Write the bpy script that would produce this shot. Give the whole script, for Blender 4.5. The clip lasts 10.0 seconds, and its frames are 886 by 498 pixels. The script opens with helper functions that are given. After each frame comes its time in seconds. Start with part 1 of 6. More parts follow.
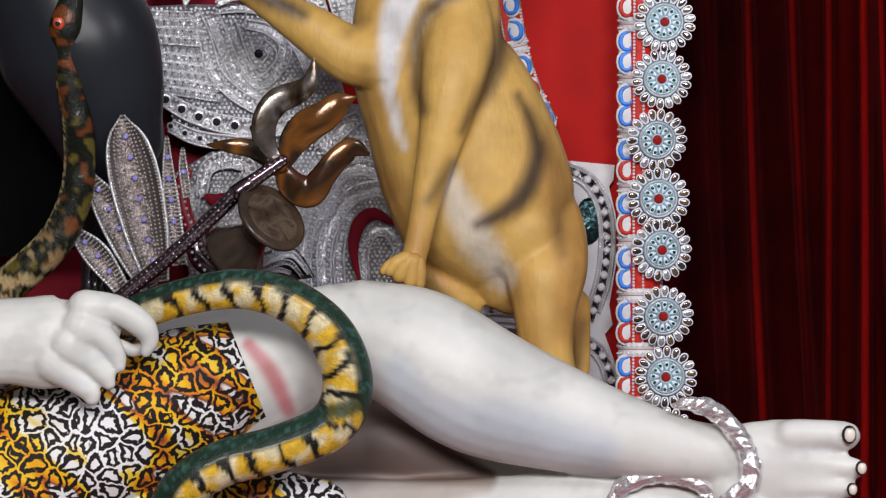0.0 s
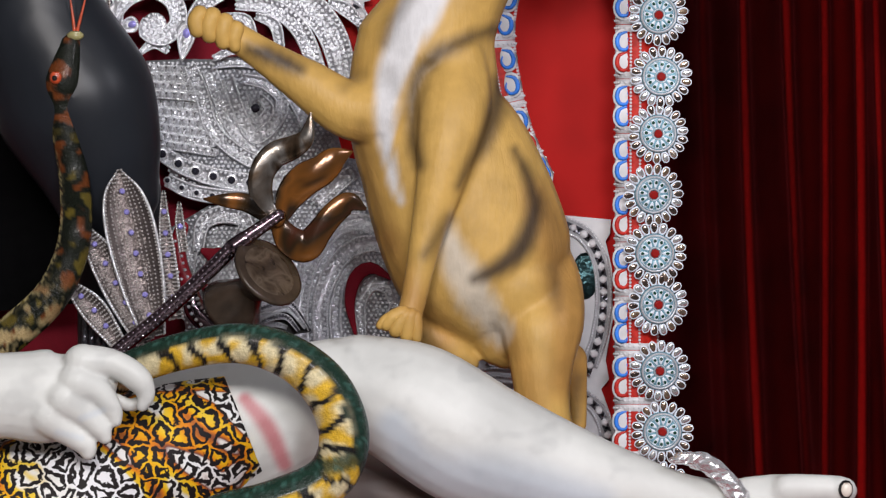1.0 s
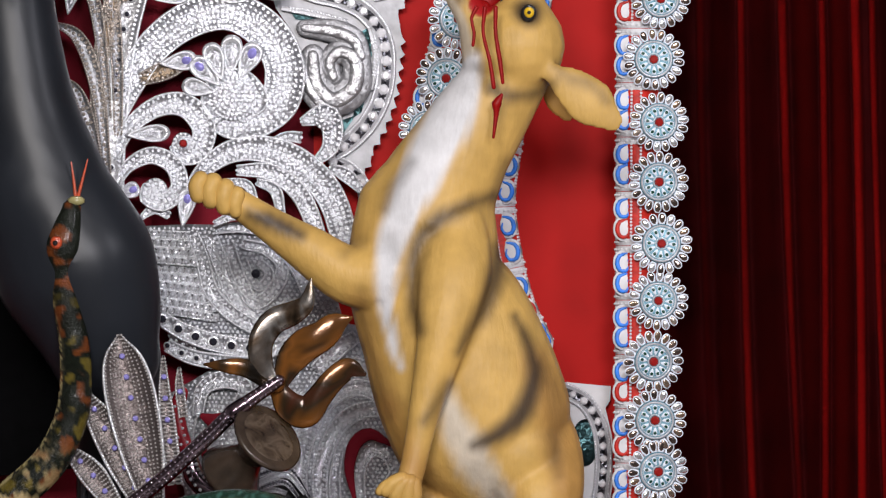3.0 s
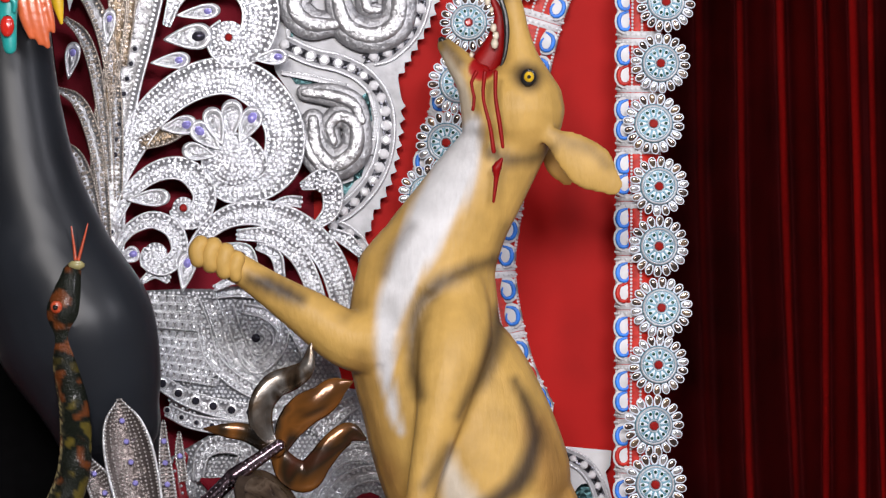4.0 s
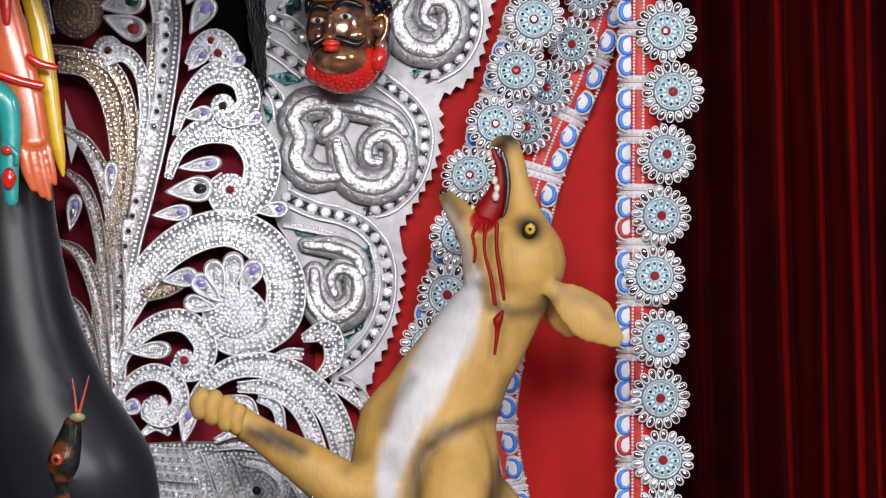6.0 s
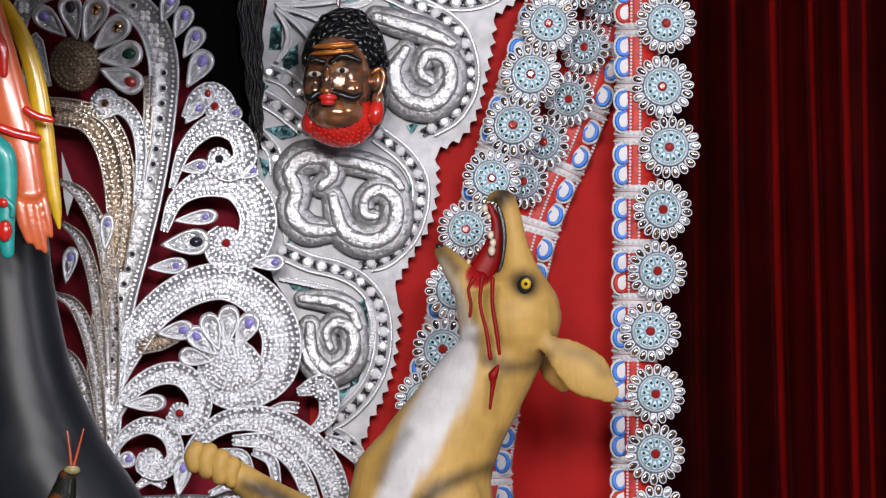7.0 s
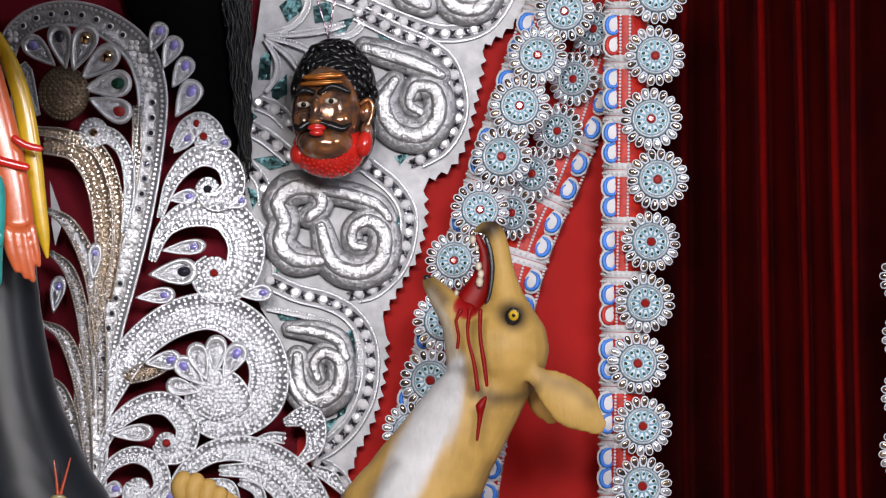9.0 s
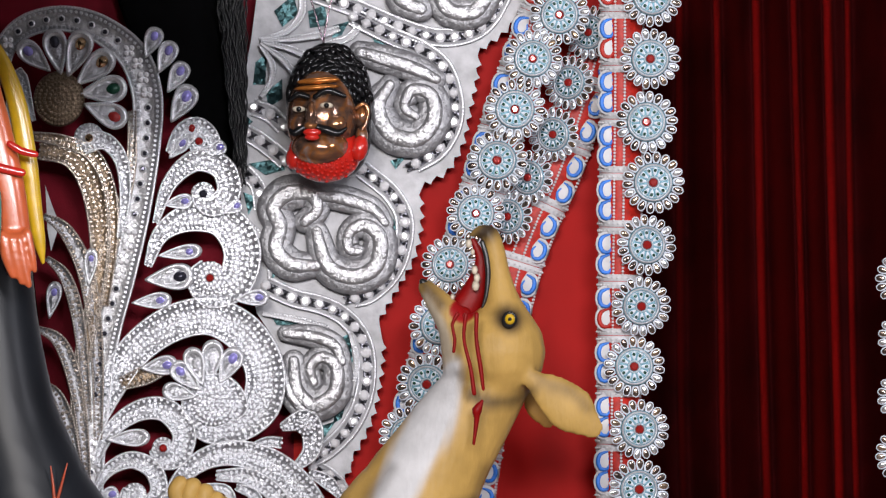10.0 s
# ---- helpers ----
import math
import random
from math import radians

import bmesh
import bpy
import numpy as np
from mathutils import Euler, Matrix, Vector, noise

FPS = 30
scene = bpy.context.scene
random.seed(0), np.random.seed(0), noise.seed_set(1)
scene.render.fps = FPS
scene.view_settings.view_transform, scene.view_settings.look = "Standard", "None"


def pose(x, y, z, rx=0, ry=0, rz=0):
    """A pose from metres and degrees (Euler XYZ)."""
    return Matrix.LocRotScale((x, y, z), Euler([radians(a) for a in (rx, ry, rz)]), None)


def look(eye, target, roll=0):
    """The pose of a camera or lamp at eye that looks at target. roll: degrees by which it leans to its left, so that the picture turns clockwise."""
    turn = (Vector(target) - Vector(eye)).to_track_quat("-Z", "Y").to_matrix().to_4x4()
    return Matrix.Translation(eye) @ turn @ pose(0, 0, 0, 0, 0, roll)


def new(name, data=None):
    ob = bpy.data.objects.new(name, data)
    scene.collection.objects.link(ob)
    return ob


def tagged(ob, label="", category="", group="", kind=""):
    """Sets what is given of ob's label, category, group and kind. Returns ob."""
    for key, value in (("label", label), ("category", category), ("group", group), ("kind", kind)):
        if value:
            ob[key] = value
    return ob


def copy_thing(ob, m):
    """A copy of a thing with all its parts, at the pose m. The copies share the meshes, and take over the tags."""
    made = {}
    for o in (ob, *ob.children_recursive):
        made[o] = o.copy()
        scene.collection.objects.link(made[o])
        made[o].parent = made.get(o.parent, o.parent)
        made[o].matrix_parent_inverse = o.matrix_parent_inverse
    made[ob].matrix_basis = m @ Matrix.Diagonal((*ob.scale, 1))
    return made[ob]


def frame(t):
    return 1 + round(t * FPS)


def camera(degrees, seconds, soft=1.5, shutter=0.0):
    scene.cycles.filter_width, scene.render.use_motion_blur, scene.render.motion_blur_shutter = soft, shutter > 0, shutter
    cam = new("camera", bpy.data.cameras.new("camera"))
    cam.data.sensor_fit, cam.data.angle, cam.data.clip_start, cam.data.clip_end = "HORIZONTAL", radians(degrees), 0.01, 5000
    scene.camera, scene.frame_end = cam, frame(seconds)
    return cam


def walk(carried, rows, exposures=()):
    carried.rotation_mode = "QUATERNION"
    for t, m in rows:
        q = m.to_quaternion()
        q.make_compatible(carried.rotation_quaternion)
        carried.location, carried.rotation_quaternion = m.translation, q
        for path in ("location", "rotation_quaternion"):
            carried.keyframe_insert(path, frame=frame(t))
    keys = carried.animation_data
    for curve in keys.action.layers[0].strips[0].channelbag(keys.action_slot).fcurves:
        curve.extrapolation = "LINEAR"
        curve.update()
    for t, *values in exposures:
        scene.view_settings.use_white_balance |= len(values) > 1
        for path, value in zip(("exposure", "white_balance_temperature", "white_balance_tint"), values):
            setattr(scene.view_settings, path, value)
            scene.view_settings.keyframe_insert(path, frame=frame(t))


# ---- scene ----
cam = camera(12.0, 10.0, soft=1.3)
EYE, AWAY = 1.55, 4.76          # the eye's height, and its distance from the plane of the figures
ROWS = [  # seconds, yaw, pitch, roll
    (0, 0.000, -3.560, -0.000),
    (0.5, -0.038, -3.288, -0.028),
    (1, -0.047, -2.819, 0.026),
    (1.5, -0.047, -2.378, 0.124),
    (2, -0.038, -1.974, 0.236),
    (2.5, -0.040, -1.295, 0.379),
    (2.7, -0.048, -0.984, 0.296),
    (3.8, -0.037, 0.197, 0.177),
    (4, -0.037, 0.313, 0.191),
    (4.5, -0.044, 0.835, 0.125),
    (5, -0.042, 1.248, 0.186),
    (5.5, -0.041, 1.800, 0.149),
    (5.7, -0.023, 2.062, 0.141),
    (6.8, -0.050, 2.971, 0.453),
    (7, -0.066, 3.121, 0.477),
    (7.5, -0.101, 3.472, 0.648),
    (8, -0.147, 3.600, 0.691),
    (8.5, -0.182, 3.462, 0.750),
    (9, -0.225, 3.546, 0.761),
    (9.5, -0.256, 3.604, 0.649),
    (10, -0.280, 3.601, 0.532),
]
walk(cam, [(t, pose(0, 0, EYE, 0, 0, yaw) @ pose(0, 0, 0, 90 + pitch, 0, 0) @ pose(0, 0, 0, 0, 0, roll)) for t, yaw, pitch, roll in ROWS],
     [(0, -0.08), (2.5, -0.03), (4, 0.08), (5.5, -0.02), (7, -0.15), (7.5, -0.19), (10, -0.19)])

# ---- light ----
world = bpy.data.worlds.new("world")
scene.world = world
world.use_nodes = True
world.node_tree.nodes["Background"].inputs[0].default_value = (0.9, 0.95, 1.0, 1)
world.node_tree.nodes["Background"].inputs[1].default_value = 0.008


STONES = {}


def area_lamp(name, eye, target, sx, sy, watts, colour):
    data = bpy.data.lights.new(name, "AREA")
    data.shape, data.size, data.size_y, data.energy, data.color = "RECTANGLE", sx, sy, watts, colour
    ob = new(name, data)
    ob.matrix_world = look(eye, target)
    return ob


area_lamp("flood_lamp", (-0.5, 0.4, 2.75), (0.0, 4.7, 1.7), 1.0, 0.6, 120, (1.0, 0.95, 0.93))
area_lamp("flood_lamp", (0.8, 0.3, 2.65), (0.0, 4.7, 1.7), 1.0, 0.6, 105, (0.95, 0.93, 0.985))
area_lamp("flood_lamp", (2.2, 2.4, 2.9), (0.2, 4.8, 1.7), 0.4, 0.4, 28, (0.92, 0.91, 1.0))

# ---- making things ----
U = AWAY * math.tan(radians(6.0)) / 784     # one unit of the sculptor's grid, about 0.64 mm
U0, V0 = 784, -23                           # the grid's point at the eye's height; v runs down


def at(u, v, d=0.0):
    """The place of a grid point on the plane d metres behind the figures."""
    k = (AWAY + d) / AWAY
    return Vector(((u - U0) * U * k, AWAY + d, EYE - (v - V0) * U * k))


def spline(pts, step=10.0):
    """A smooth line through points of any dimension, sampled about every step units."""
    p = np.array(pts, float)
    if len(p) == 1:
        return p
    q = np.vstack([2 * p[0] - p[1], p, 2 * p[-1] - p[-2]])
    out = []
    for i in range(1, len(q) - 2):
        a, b, c, d = q[i - 1], q[i], q[i + 1], q[i + 2]
        n = max(2, int(np.hypot(*(c - b)[:2]) / step))
        for k in range(n):
            t = k / n
            out.append(0.5 * (2 * b + (c - a) * t + (2 * a - 5 * b + 4 * c - d) * t * t + (3 * b - a - 3 * c + d) * t ** 3))
    out.append(p[-1])
    return np.array(out)


def resample(line, step):
    """Points at even steps along a line, with the direction there."""
    seg = np.hypot(np.diff(line[:, 0]), np.diff(line[:, 1]))
    s = np.concatenate([[0], np.cumsum(seg)])
    n = max(2, int(s[-1] / step) + 1)
    at_s = np.linspace(0, s[-1], n)
    out = np.stack([np.interp(at_s, s, line[:, k]) for k in range(line.shape[1])], 1)
    tan = np.gradient(out[:, :2], axis=0)
    tan /= np.maximum(np.hypot(tan[:, 0], tan[:, 1])[:, None], 1e-9)
    return out, tan


def part(name, bm, mat, parent=None, label="", smooth=True, kind=""):
    """Links a bmesh as one mesh object, under a thing or a part where one is given."""
    me = bpy.data.meshes.new(name)
    bm.normal_update()
    bm.to_mesh(me)
    bm.free()
    for m in (mat if isinstance(mat, (list, tuple)) else [mat]):
        me.materials.append(m)
    if smooth:
        me.polygons.foreach_set("use_smooth", [True] * len(me.polygons))
    ob = new(name, me)
    ob.parent = parent
    return tagged(ob, label, kind=kind)


def thing(name, label, category, group="", kind="", place=None):
    ob = new(name)
    ob.empty_display_size = 0.05
    if place is not None:
        ob.location = place
    return tagged(ob, label, category, group, kind)


def tube(bm, pts, d=0.0, ratio=0.9, seg=14, step=10.0, cap=True, slot=0, marks=None):
    """A round, tapering body along grid points (u, v, radius[, depth]); ratio: its depth to its width."""
    rows = [tuple(p) + (d,) if len(p) == 3 else tuple(p) for p in pts]
    line = spline(rows, step)
    tan = np.gradient(line[:, :2], axis=0)
    tan /= np.maximum(np.hypot(tan[:, 0], tan[:, 1])[:, None], 1e-9)
    rings = [(r[0], r[1], max(r[2], 0.3), r[3], t) for r, t in zip(line, tan)]
    if cap:
        for end in (0, -1):
            u, v, r, dd, t = rings[end]
            s = -1 if end == 0 else 1
            extra = [(u + s * t[0] * r * math.sin(a), v + s * t[1] * r * math.sin(a), r * math.cos(a), dd, t) for a in (0.5, 0.95, 1.35)]
            rings = extra[::-1] + rings if end == 0 else rings + extra
    grid = []
    for u, v, r, dd, t in rings:
        ring = []
        for k in range(seg):
            a = 2 * math.pi * k / seg
            ring.append(bm.verts.new(at(u - t[1] * r * math.cos(a), v + t[0] * r * math.cos(a), dd - r * U * ratio * math.sin(a))))
        grid.append(ring)
    for a, b in zip(grid, grid[1:]):
        for k in range(seg):
            face = bm.faces.new((a[k], a[(k + 1) % seg], b[(k + 1) % seg], b[k]))
            face.material_index = slot
    for ring in (grid[0][::-1], grid[-1]):
        bm.faces.new(ring).material_index = slot
    if marks is not None:
        run = 0.0
        for i, ring in enumerate(grid):
            if i:
                run += math.hypot(rings[i][0] - rings[i - 1][0], rings[i][1] - rings[i - 1][1])
            for k, vert in enumerate(ring):
                marks[vert] = (run, k / seg)
    return bm


def blob(bm, u, v, d, ru, rv, rd, turn=0.0, seg=16, slot=0):
    """An ellipsoid on the grid; turn: degrees clockwise as seen from the front."""
    c, s = math.cos(radians(turn)), math.sin(radians(turn))
    rings = []
    for i in range(1, seg // 2):
        th = math.pi * i / (seg // 2)
        ring = []
        for k in range(seg):
            a = 2 * math.pi * k / seg
            x, y, z = ru * math.sin(th) * math.cos(a), rv * math.cos(th), rd * math.sin(th) * math.sin(a)
            ring.append(bm.verts.new(at(u + x * c - y * s, v + x * s + y * c, d - z * U)))
        rings.append(ring)
    for a, b in zip(rings, rings[1:]):
        for k in range(seg):
            bm.faces.new((a[k], b[k], b[(k + 1) % seg], a[(k + 1) % seg])).material_index = slot
    for ring, y in ((rings[0], rv), (rings[-1], -rv)):
        tip = bm.verts.new(at(u - y * s, v + y * c, d))
        for k in range(seg):
            bm.faces.new((ring[k], ring[(k + 1) % seg], tip)).material_index = slot
    return bm


def remeshed(bm, voxel, rounds=4):
    """One closed skin over overlapping bodies, as a bmesh."""
    bmesh.ops.recalc_face_normals(bm, faces=bm.faces)
    me = bpy.data.meshes.new("raw")
    bm.to_mesh(me)
    bm.free()
    ob = new("raw", me)
    mod = ob.modifiers.new("skin", "REMESH")
    mod.mode, mod.voxel_size = "VOXEL", voxel
    mod = ob.modifiers.new("soften", "SMOOTH")
    mod.iterations, mod.factor = rounds, 0.5
    got = bpy.data.meshes.new_from_object(ob.evaluated_get(bpy.context.evaluated_depsgraph_get()))
    bpy.data.objects.remove(ob)
    bpy.data.meshes.remove(me)
    out = bmesh.new()
    out.from_mesh(got)
    bpy.data.meshes.remove(got)
    for face in out.faces:
        face.material_index = 0
    return out


def grid_of(bm):
    """Grid coordinates and depth of all vertices, as an array."""
    co = np.array([v.co[:] for v in bm.verts])
    k = co[:, 1] / AWAY
    return np.stack([co[:, 0] / (U * k) + U0, V0 - (co[:, 2] - EYE) / (U * k), co[:, 1] - AWAY], 1)


def near(uv, pts):
    """Distance of grid points to a stroke (u, v, half width), in half widths."""
    line = spline(pts, 8.0)
    best = np.full(len(uv), 1e9)
    for row in line:
        best = np.minimum(best, np.hypot(uv[:, 0] - row[0], uv[:, 1] - row[1]) / row[2])
    return best


def stroke(uv, pts, feather=10.0, shake=0.0):
    """How much of a brushed stroke (u, v, half width) covers each grid point, with an airbrushed edge."""
    line = spline(pts, 6.0)
    best = np.full(len(uv), 1e9)
    for row in line:
        best = np.minimum(best, np.hypot(uv[:, 0] - row[0], uv[:, 1] - row[1]) - row[2])
    return 1 - soft(best + shake, -feather * 0.6, feather)


def painted(bm, colours):
    """Lays an array of colours on the vertices, as the layer that the paint materials read."""
    layer = bm.verts.layers.float_color.get("paint") or bm.verts.layers.float_color.new("paint")
    for vert, c in zip(bm.verts, colours):
        vert[layer] = (c[0], c[1], c[2], 1)


def soft(x, a, b):
    return np.clip((x - a) / (b - a), 0, 1) ** 2 * (3 - 2 * np.clip((x - a) / (b - a), 0, 1))


def mix(c, new_colour, amount):
    return c * (1 - amount[:, None]) + np.array(new_colour)[None] * amount[:, None]


def plate(bm, outline, d, thick, slot=0, hole=None):
    """A flat cut-out with thickness, from a closed outline of grid points."""
    front = [bm.verts.new(at(u, v, d)) for u, v in outline]
    back = [bm.verts.new(at(u, v, d + thick)) for u, v in outline]
    faces = [bm.faces.new(front), bm.faces.new(back[::-1])]
    n = len(front)
    for k in range(n):
        faces.append(bm.faces.new((front[k], back[k], back[(k + 1) % n], front[(k + 1) % n])))
    for face in faces:
        face.material_index = slot
    bmesh.ops.recalc_face_normals(bm, faces=faces)
    return bm


def dome(bm, u, v, d, r, h, seg=6, slot=0, squash=1.0, turn=0.0):
    """A small stone or bead: a low dome set on a surface."""
    c, s = math.cos(radians(turn)), math.sin(radians(turn))
    rings = []
    for rr, hh in ((1.0, 0.0), (0.72, 0.75)):
        ring = []
        for k in range(seg):
            a = 2 * math.pi * k / seg
            x, y = r * rr * math.cos(a), r * rr * squash * math.sin(a)
            ring.append(bm.verts.new(at(u + x * c - y * s, v + x * s + y * c, d - h * hh)))
        rings.append(ring)
    for k in range(seg):
        bm.faces.new((rings[0][k], rings[0][(k + 1) % seg], rings[1][(k + 1) % seg], rings[1][k])).material_index = slot
    bm.faces.new(rings[1]).material_index = slot


def band(bm, pts, d, thick=0.006, rim=0.003, slot=0, step=8.0):
    """An embossed ribbon along (u, v, half width): two raised rims and a hollow between them."""
    line, tan = resample(spline(pts, 8.0), step)
    grid = []
    for row, t in zip(line, tan):
        w = max(row[2], 1.5)
        e = min(0.3, 5.0 / w)
        profile = ((-1, thick), (-1, 0), (-1 + e * 0.3, -rim), (-1 + e * 0.7, -rim), (-1 + e, 0), (0, -rim * 0.3), (1 - e, 0), (1 - e * 0.7, -rim), (1 - e * 0.3, -rim), (1, 0), (1, thick))
        grid.append([bm.verts.new(at(row[0] - t[1] * w * a, row[1] + t[0] * w * a, d + h * min(1, w / 9))) for a, h in profile])
    for a, b in zip(grid, grid[1:]):
        for k in range(10):
            bm.faces.new((a[k], a[k + 1], b[k + 1], b[k])).material_index = 1 if k in (1, 2, 3, 6, 7, 8) else slot
    bm.faces.new(grid[0])
    bm.faces.new(grid[-1][::-1])
    return bm


def beads(bm, pts, d, offset, r, gap, h=0.002, seg=6, slot=0, squash=1.0):
    """A row of small stones along a stroke; offset: across it, in half widths."""
    line, tan = resample(spline(pts, 8.0), gap)
    for row, t in zip(line, tan):
        if row[2] > r:
            dome(bm, row[0] - t[1] * row[2] * offset, row[1] + t[0] * row[2] * offset, d, r, h, seg, slot, squash, math.degrees(math.atan2(t[1], t[0])))
    return bm


def set_stone(u, v, d, r, h, mat, parent, name="stone", seg=9, turn=0.0):
    """One cut stone as a part of its own; stones of one size share a mesh."""
    key = (round(r, 1), mat.name, seg)
    if key not in STONES:
        me = bpy.data.meshes.new(name)
        verts, faces = [], []
        for k, y in ((1.0, 0.0), (0.8, -0.65 * h), (0.45, -h)):
            verts += [(r * U * k * math.cos(2 * math.pi * i / seg), y, r * U * k * math.sin(2 * math.pi * i / seg)) for i in range(seg)]
        for a in (0, seg):
            faces += [(a + i, a + (i + 1) % seg, a + seg + (i + 1) % seg, a + seg + i) for i in range(seg)]
        faces.append(tuple(range(2 * seg, 3 * seg)))
        me.from_pydata(verts, [], faces)
        me.materials.append(mat)
        me.update()
        STONES[key] = me
    ob = new(name, STONES[key])
    p = at(u, v, d)
    ob.matrix_basis = pose(p.x, p.y, p.z, random.uniform(-7, 7), turn, random.uniform(-7, 7))
    ob.parent = parent
    return ob


def studded(bm, pts, d, pitch=8.6, r=3.5, h=0.0022):
    """Fills a stroke with close rows of small stones, as many across as its width holds."""
    line, tan = resample(spline(pts, 8.0), pitch)
    for k, (row, t) in enumerate(zip(line, tan)):
        half = row[2] - 7.5
        if half < 0:
            continue
        m = int(2 * half / pitch) + 1
        for o in (np.linspace(-half, half, m) if m > 1 else (0.0,)):
            o += 1.2 * math.sin(k * 2.3 + o)
            dome(bm, row[0] - t[1] * o, row[1] + t[0] * o, d, r * (0.85 + 0.3 * ((k * 7 + int(o)) % 3) / 2), h, 6, 0, 1.0, 17 * k)


def fill_stones(bm, outline, d, pitch=8.4, r=3.5, h=0.002):
    """Sets small stones all over a flat cut-out."""
    poly = np.array(outline, float)
    nxt = np.roll(poly, -1, 0)
    k = 0
    v = poly[:, 1].min()
    while v < poly[:, 1].max():
        u = poly[:, 0].min() + (pitch / 2 if k % 2 else 0)
        while u < poly[:, 0].max():
            cross = ((poly[:, 1] > v) != (nxt[:, 1] > v)) & (u < (nxt[:, 0] - poly[:, 0]) * (v - poly[:, 1]) / (nxt[:, 1] - poly[:, 1] + 1e-9) + poly[:, 0])
            if cross.sum() % 2:
                dome(bm, u + random.uniform(-1, 1), v + random.uniform(-1, 1), d, r * random.uniform(0.75, 1.1), h, 6, 0, 1.0, random.uniform(0, 60))
            u += pitch
        v += pitch * 0.87
        k += 1

# ---- materials ----
def material(name, base, rough=0.5, metal=0.0, spread=0.12, scale=60.0, bump=0.2, bump_scale=200.0, depth=0.001, coat=0.0, paint=False, gloss=0.5, stretch=(1, 1, 1)):
    """A surface with two scales of variation: stains in its colour and fine relief."""
    m = bpy.data.materials.new(name)
    m.use_nodes = True
    nt = m.node_tree
    bsdf = nt.nodes["Principled BSDF"]
    bsdf.inputs["Roughness"].default_value, bsdf.inputs["Metallic"].default_value = rough, metal
    bsdf.inputs["Coat Weight"].default_value = coat
    bsdf.inputs["Coat Roughness"].default_value = 0.12
    bsdf.inputs["Specular IOR Level"].default_value = gloss
    where = nt.nodes.new("ShaderNodeTexCoord").outputs["Object"]
    stain = nt.nodes.new("ShaderNodeTexNoise")
    stain.inputs["Scale"].default_value, stain.inputs["Detail"].default_value = scale, 6
    nt.links.new(where, stain.inputs["Vector"])
    ramp = nt.nodes.new("ShaderNodeMapRange")
    ramp.inputs["From Min"].default_value, ramp.inputs["From Max"].default_value = 0.3, 0.7
    ramp.inputs["To Min"].default_value, ramp.inputs["To Max"].default_value = 1 - spread, 1 + spread * 0.6
    nt.links.new(stain.outputs["Fac"], ramp.inputs["Value"])
    mult = nt.nodes.new("ShaderNodeMix")
    mult.data_type, mult.blend_type = "RGBA", "MULTIPLY"
    mult.inputs["Factor"].default_value = 1.0
    mult.inputs["A"].default_value = (*base, 1)
    if paint:
        layer = nt.nodes.new("ShaderNodeAttribute")
        layer.attribute_name = "paint"
        nt.links.new(layer.outputs["Color"], mult.inputs["A"])
    nt.links.new(ramp.outputs["Result"], mult.inputs["B"])
    nt.links.new(mult.outputs["Result"], bsdf.inputs["Base Color"])
    grain = nt.nodes.new("ShaderNodeTexNoise")
    grain.inputs["Scale"].default_value, grain.inputs["Detail"].default_value = bump_scale, 5
    squeeze = nt.nodes.new("ShaderNodeMapping")
    squeeze.inputs["Scale"].default_value, squeeze.inputs["Rotation"].default_value = stretch, (0, 0.35, 0)
    nt.links.new(where, squeeze.inputs["Vector"])
    nt.links.new(squeeze.outputs["Vector"], grain.inputs["Vector"])
    relief = nt.nodes.new("ShaderNodeBump")
    relief.inputs["Strength"].default_value, relief.inputs["Distance"].default_value = bump, depth
    nt.links.new(grain.outputs["Fac"], relief.inputs["Height"])
    nt.links.new(relief.outputs["Normal"], bsdf.inputs["Normal"])
    return m


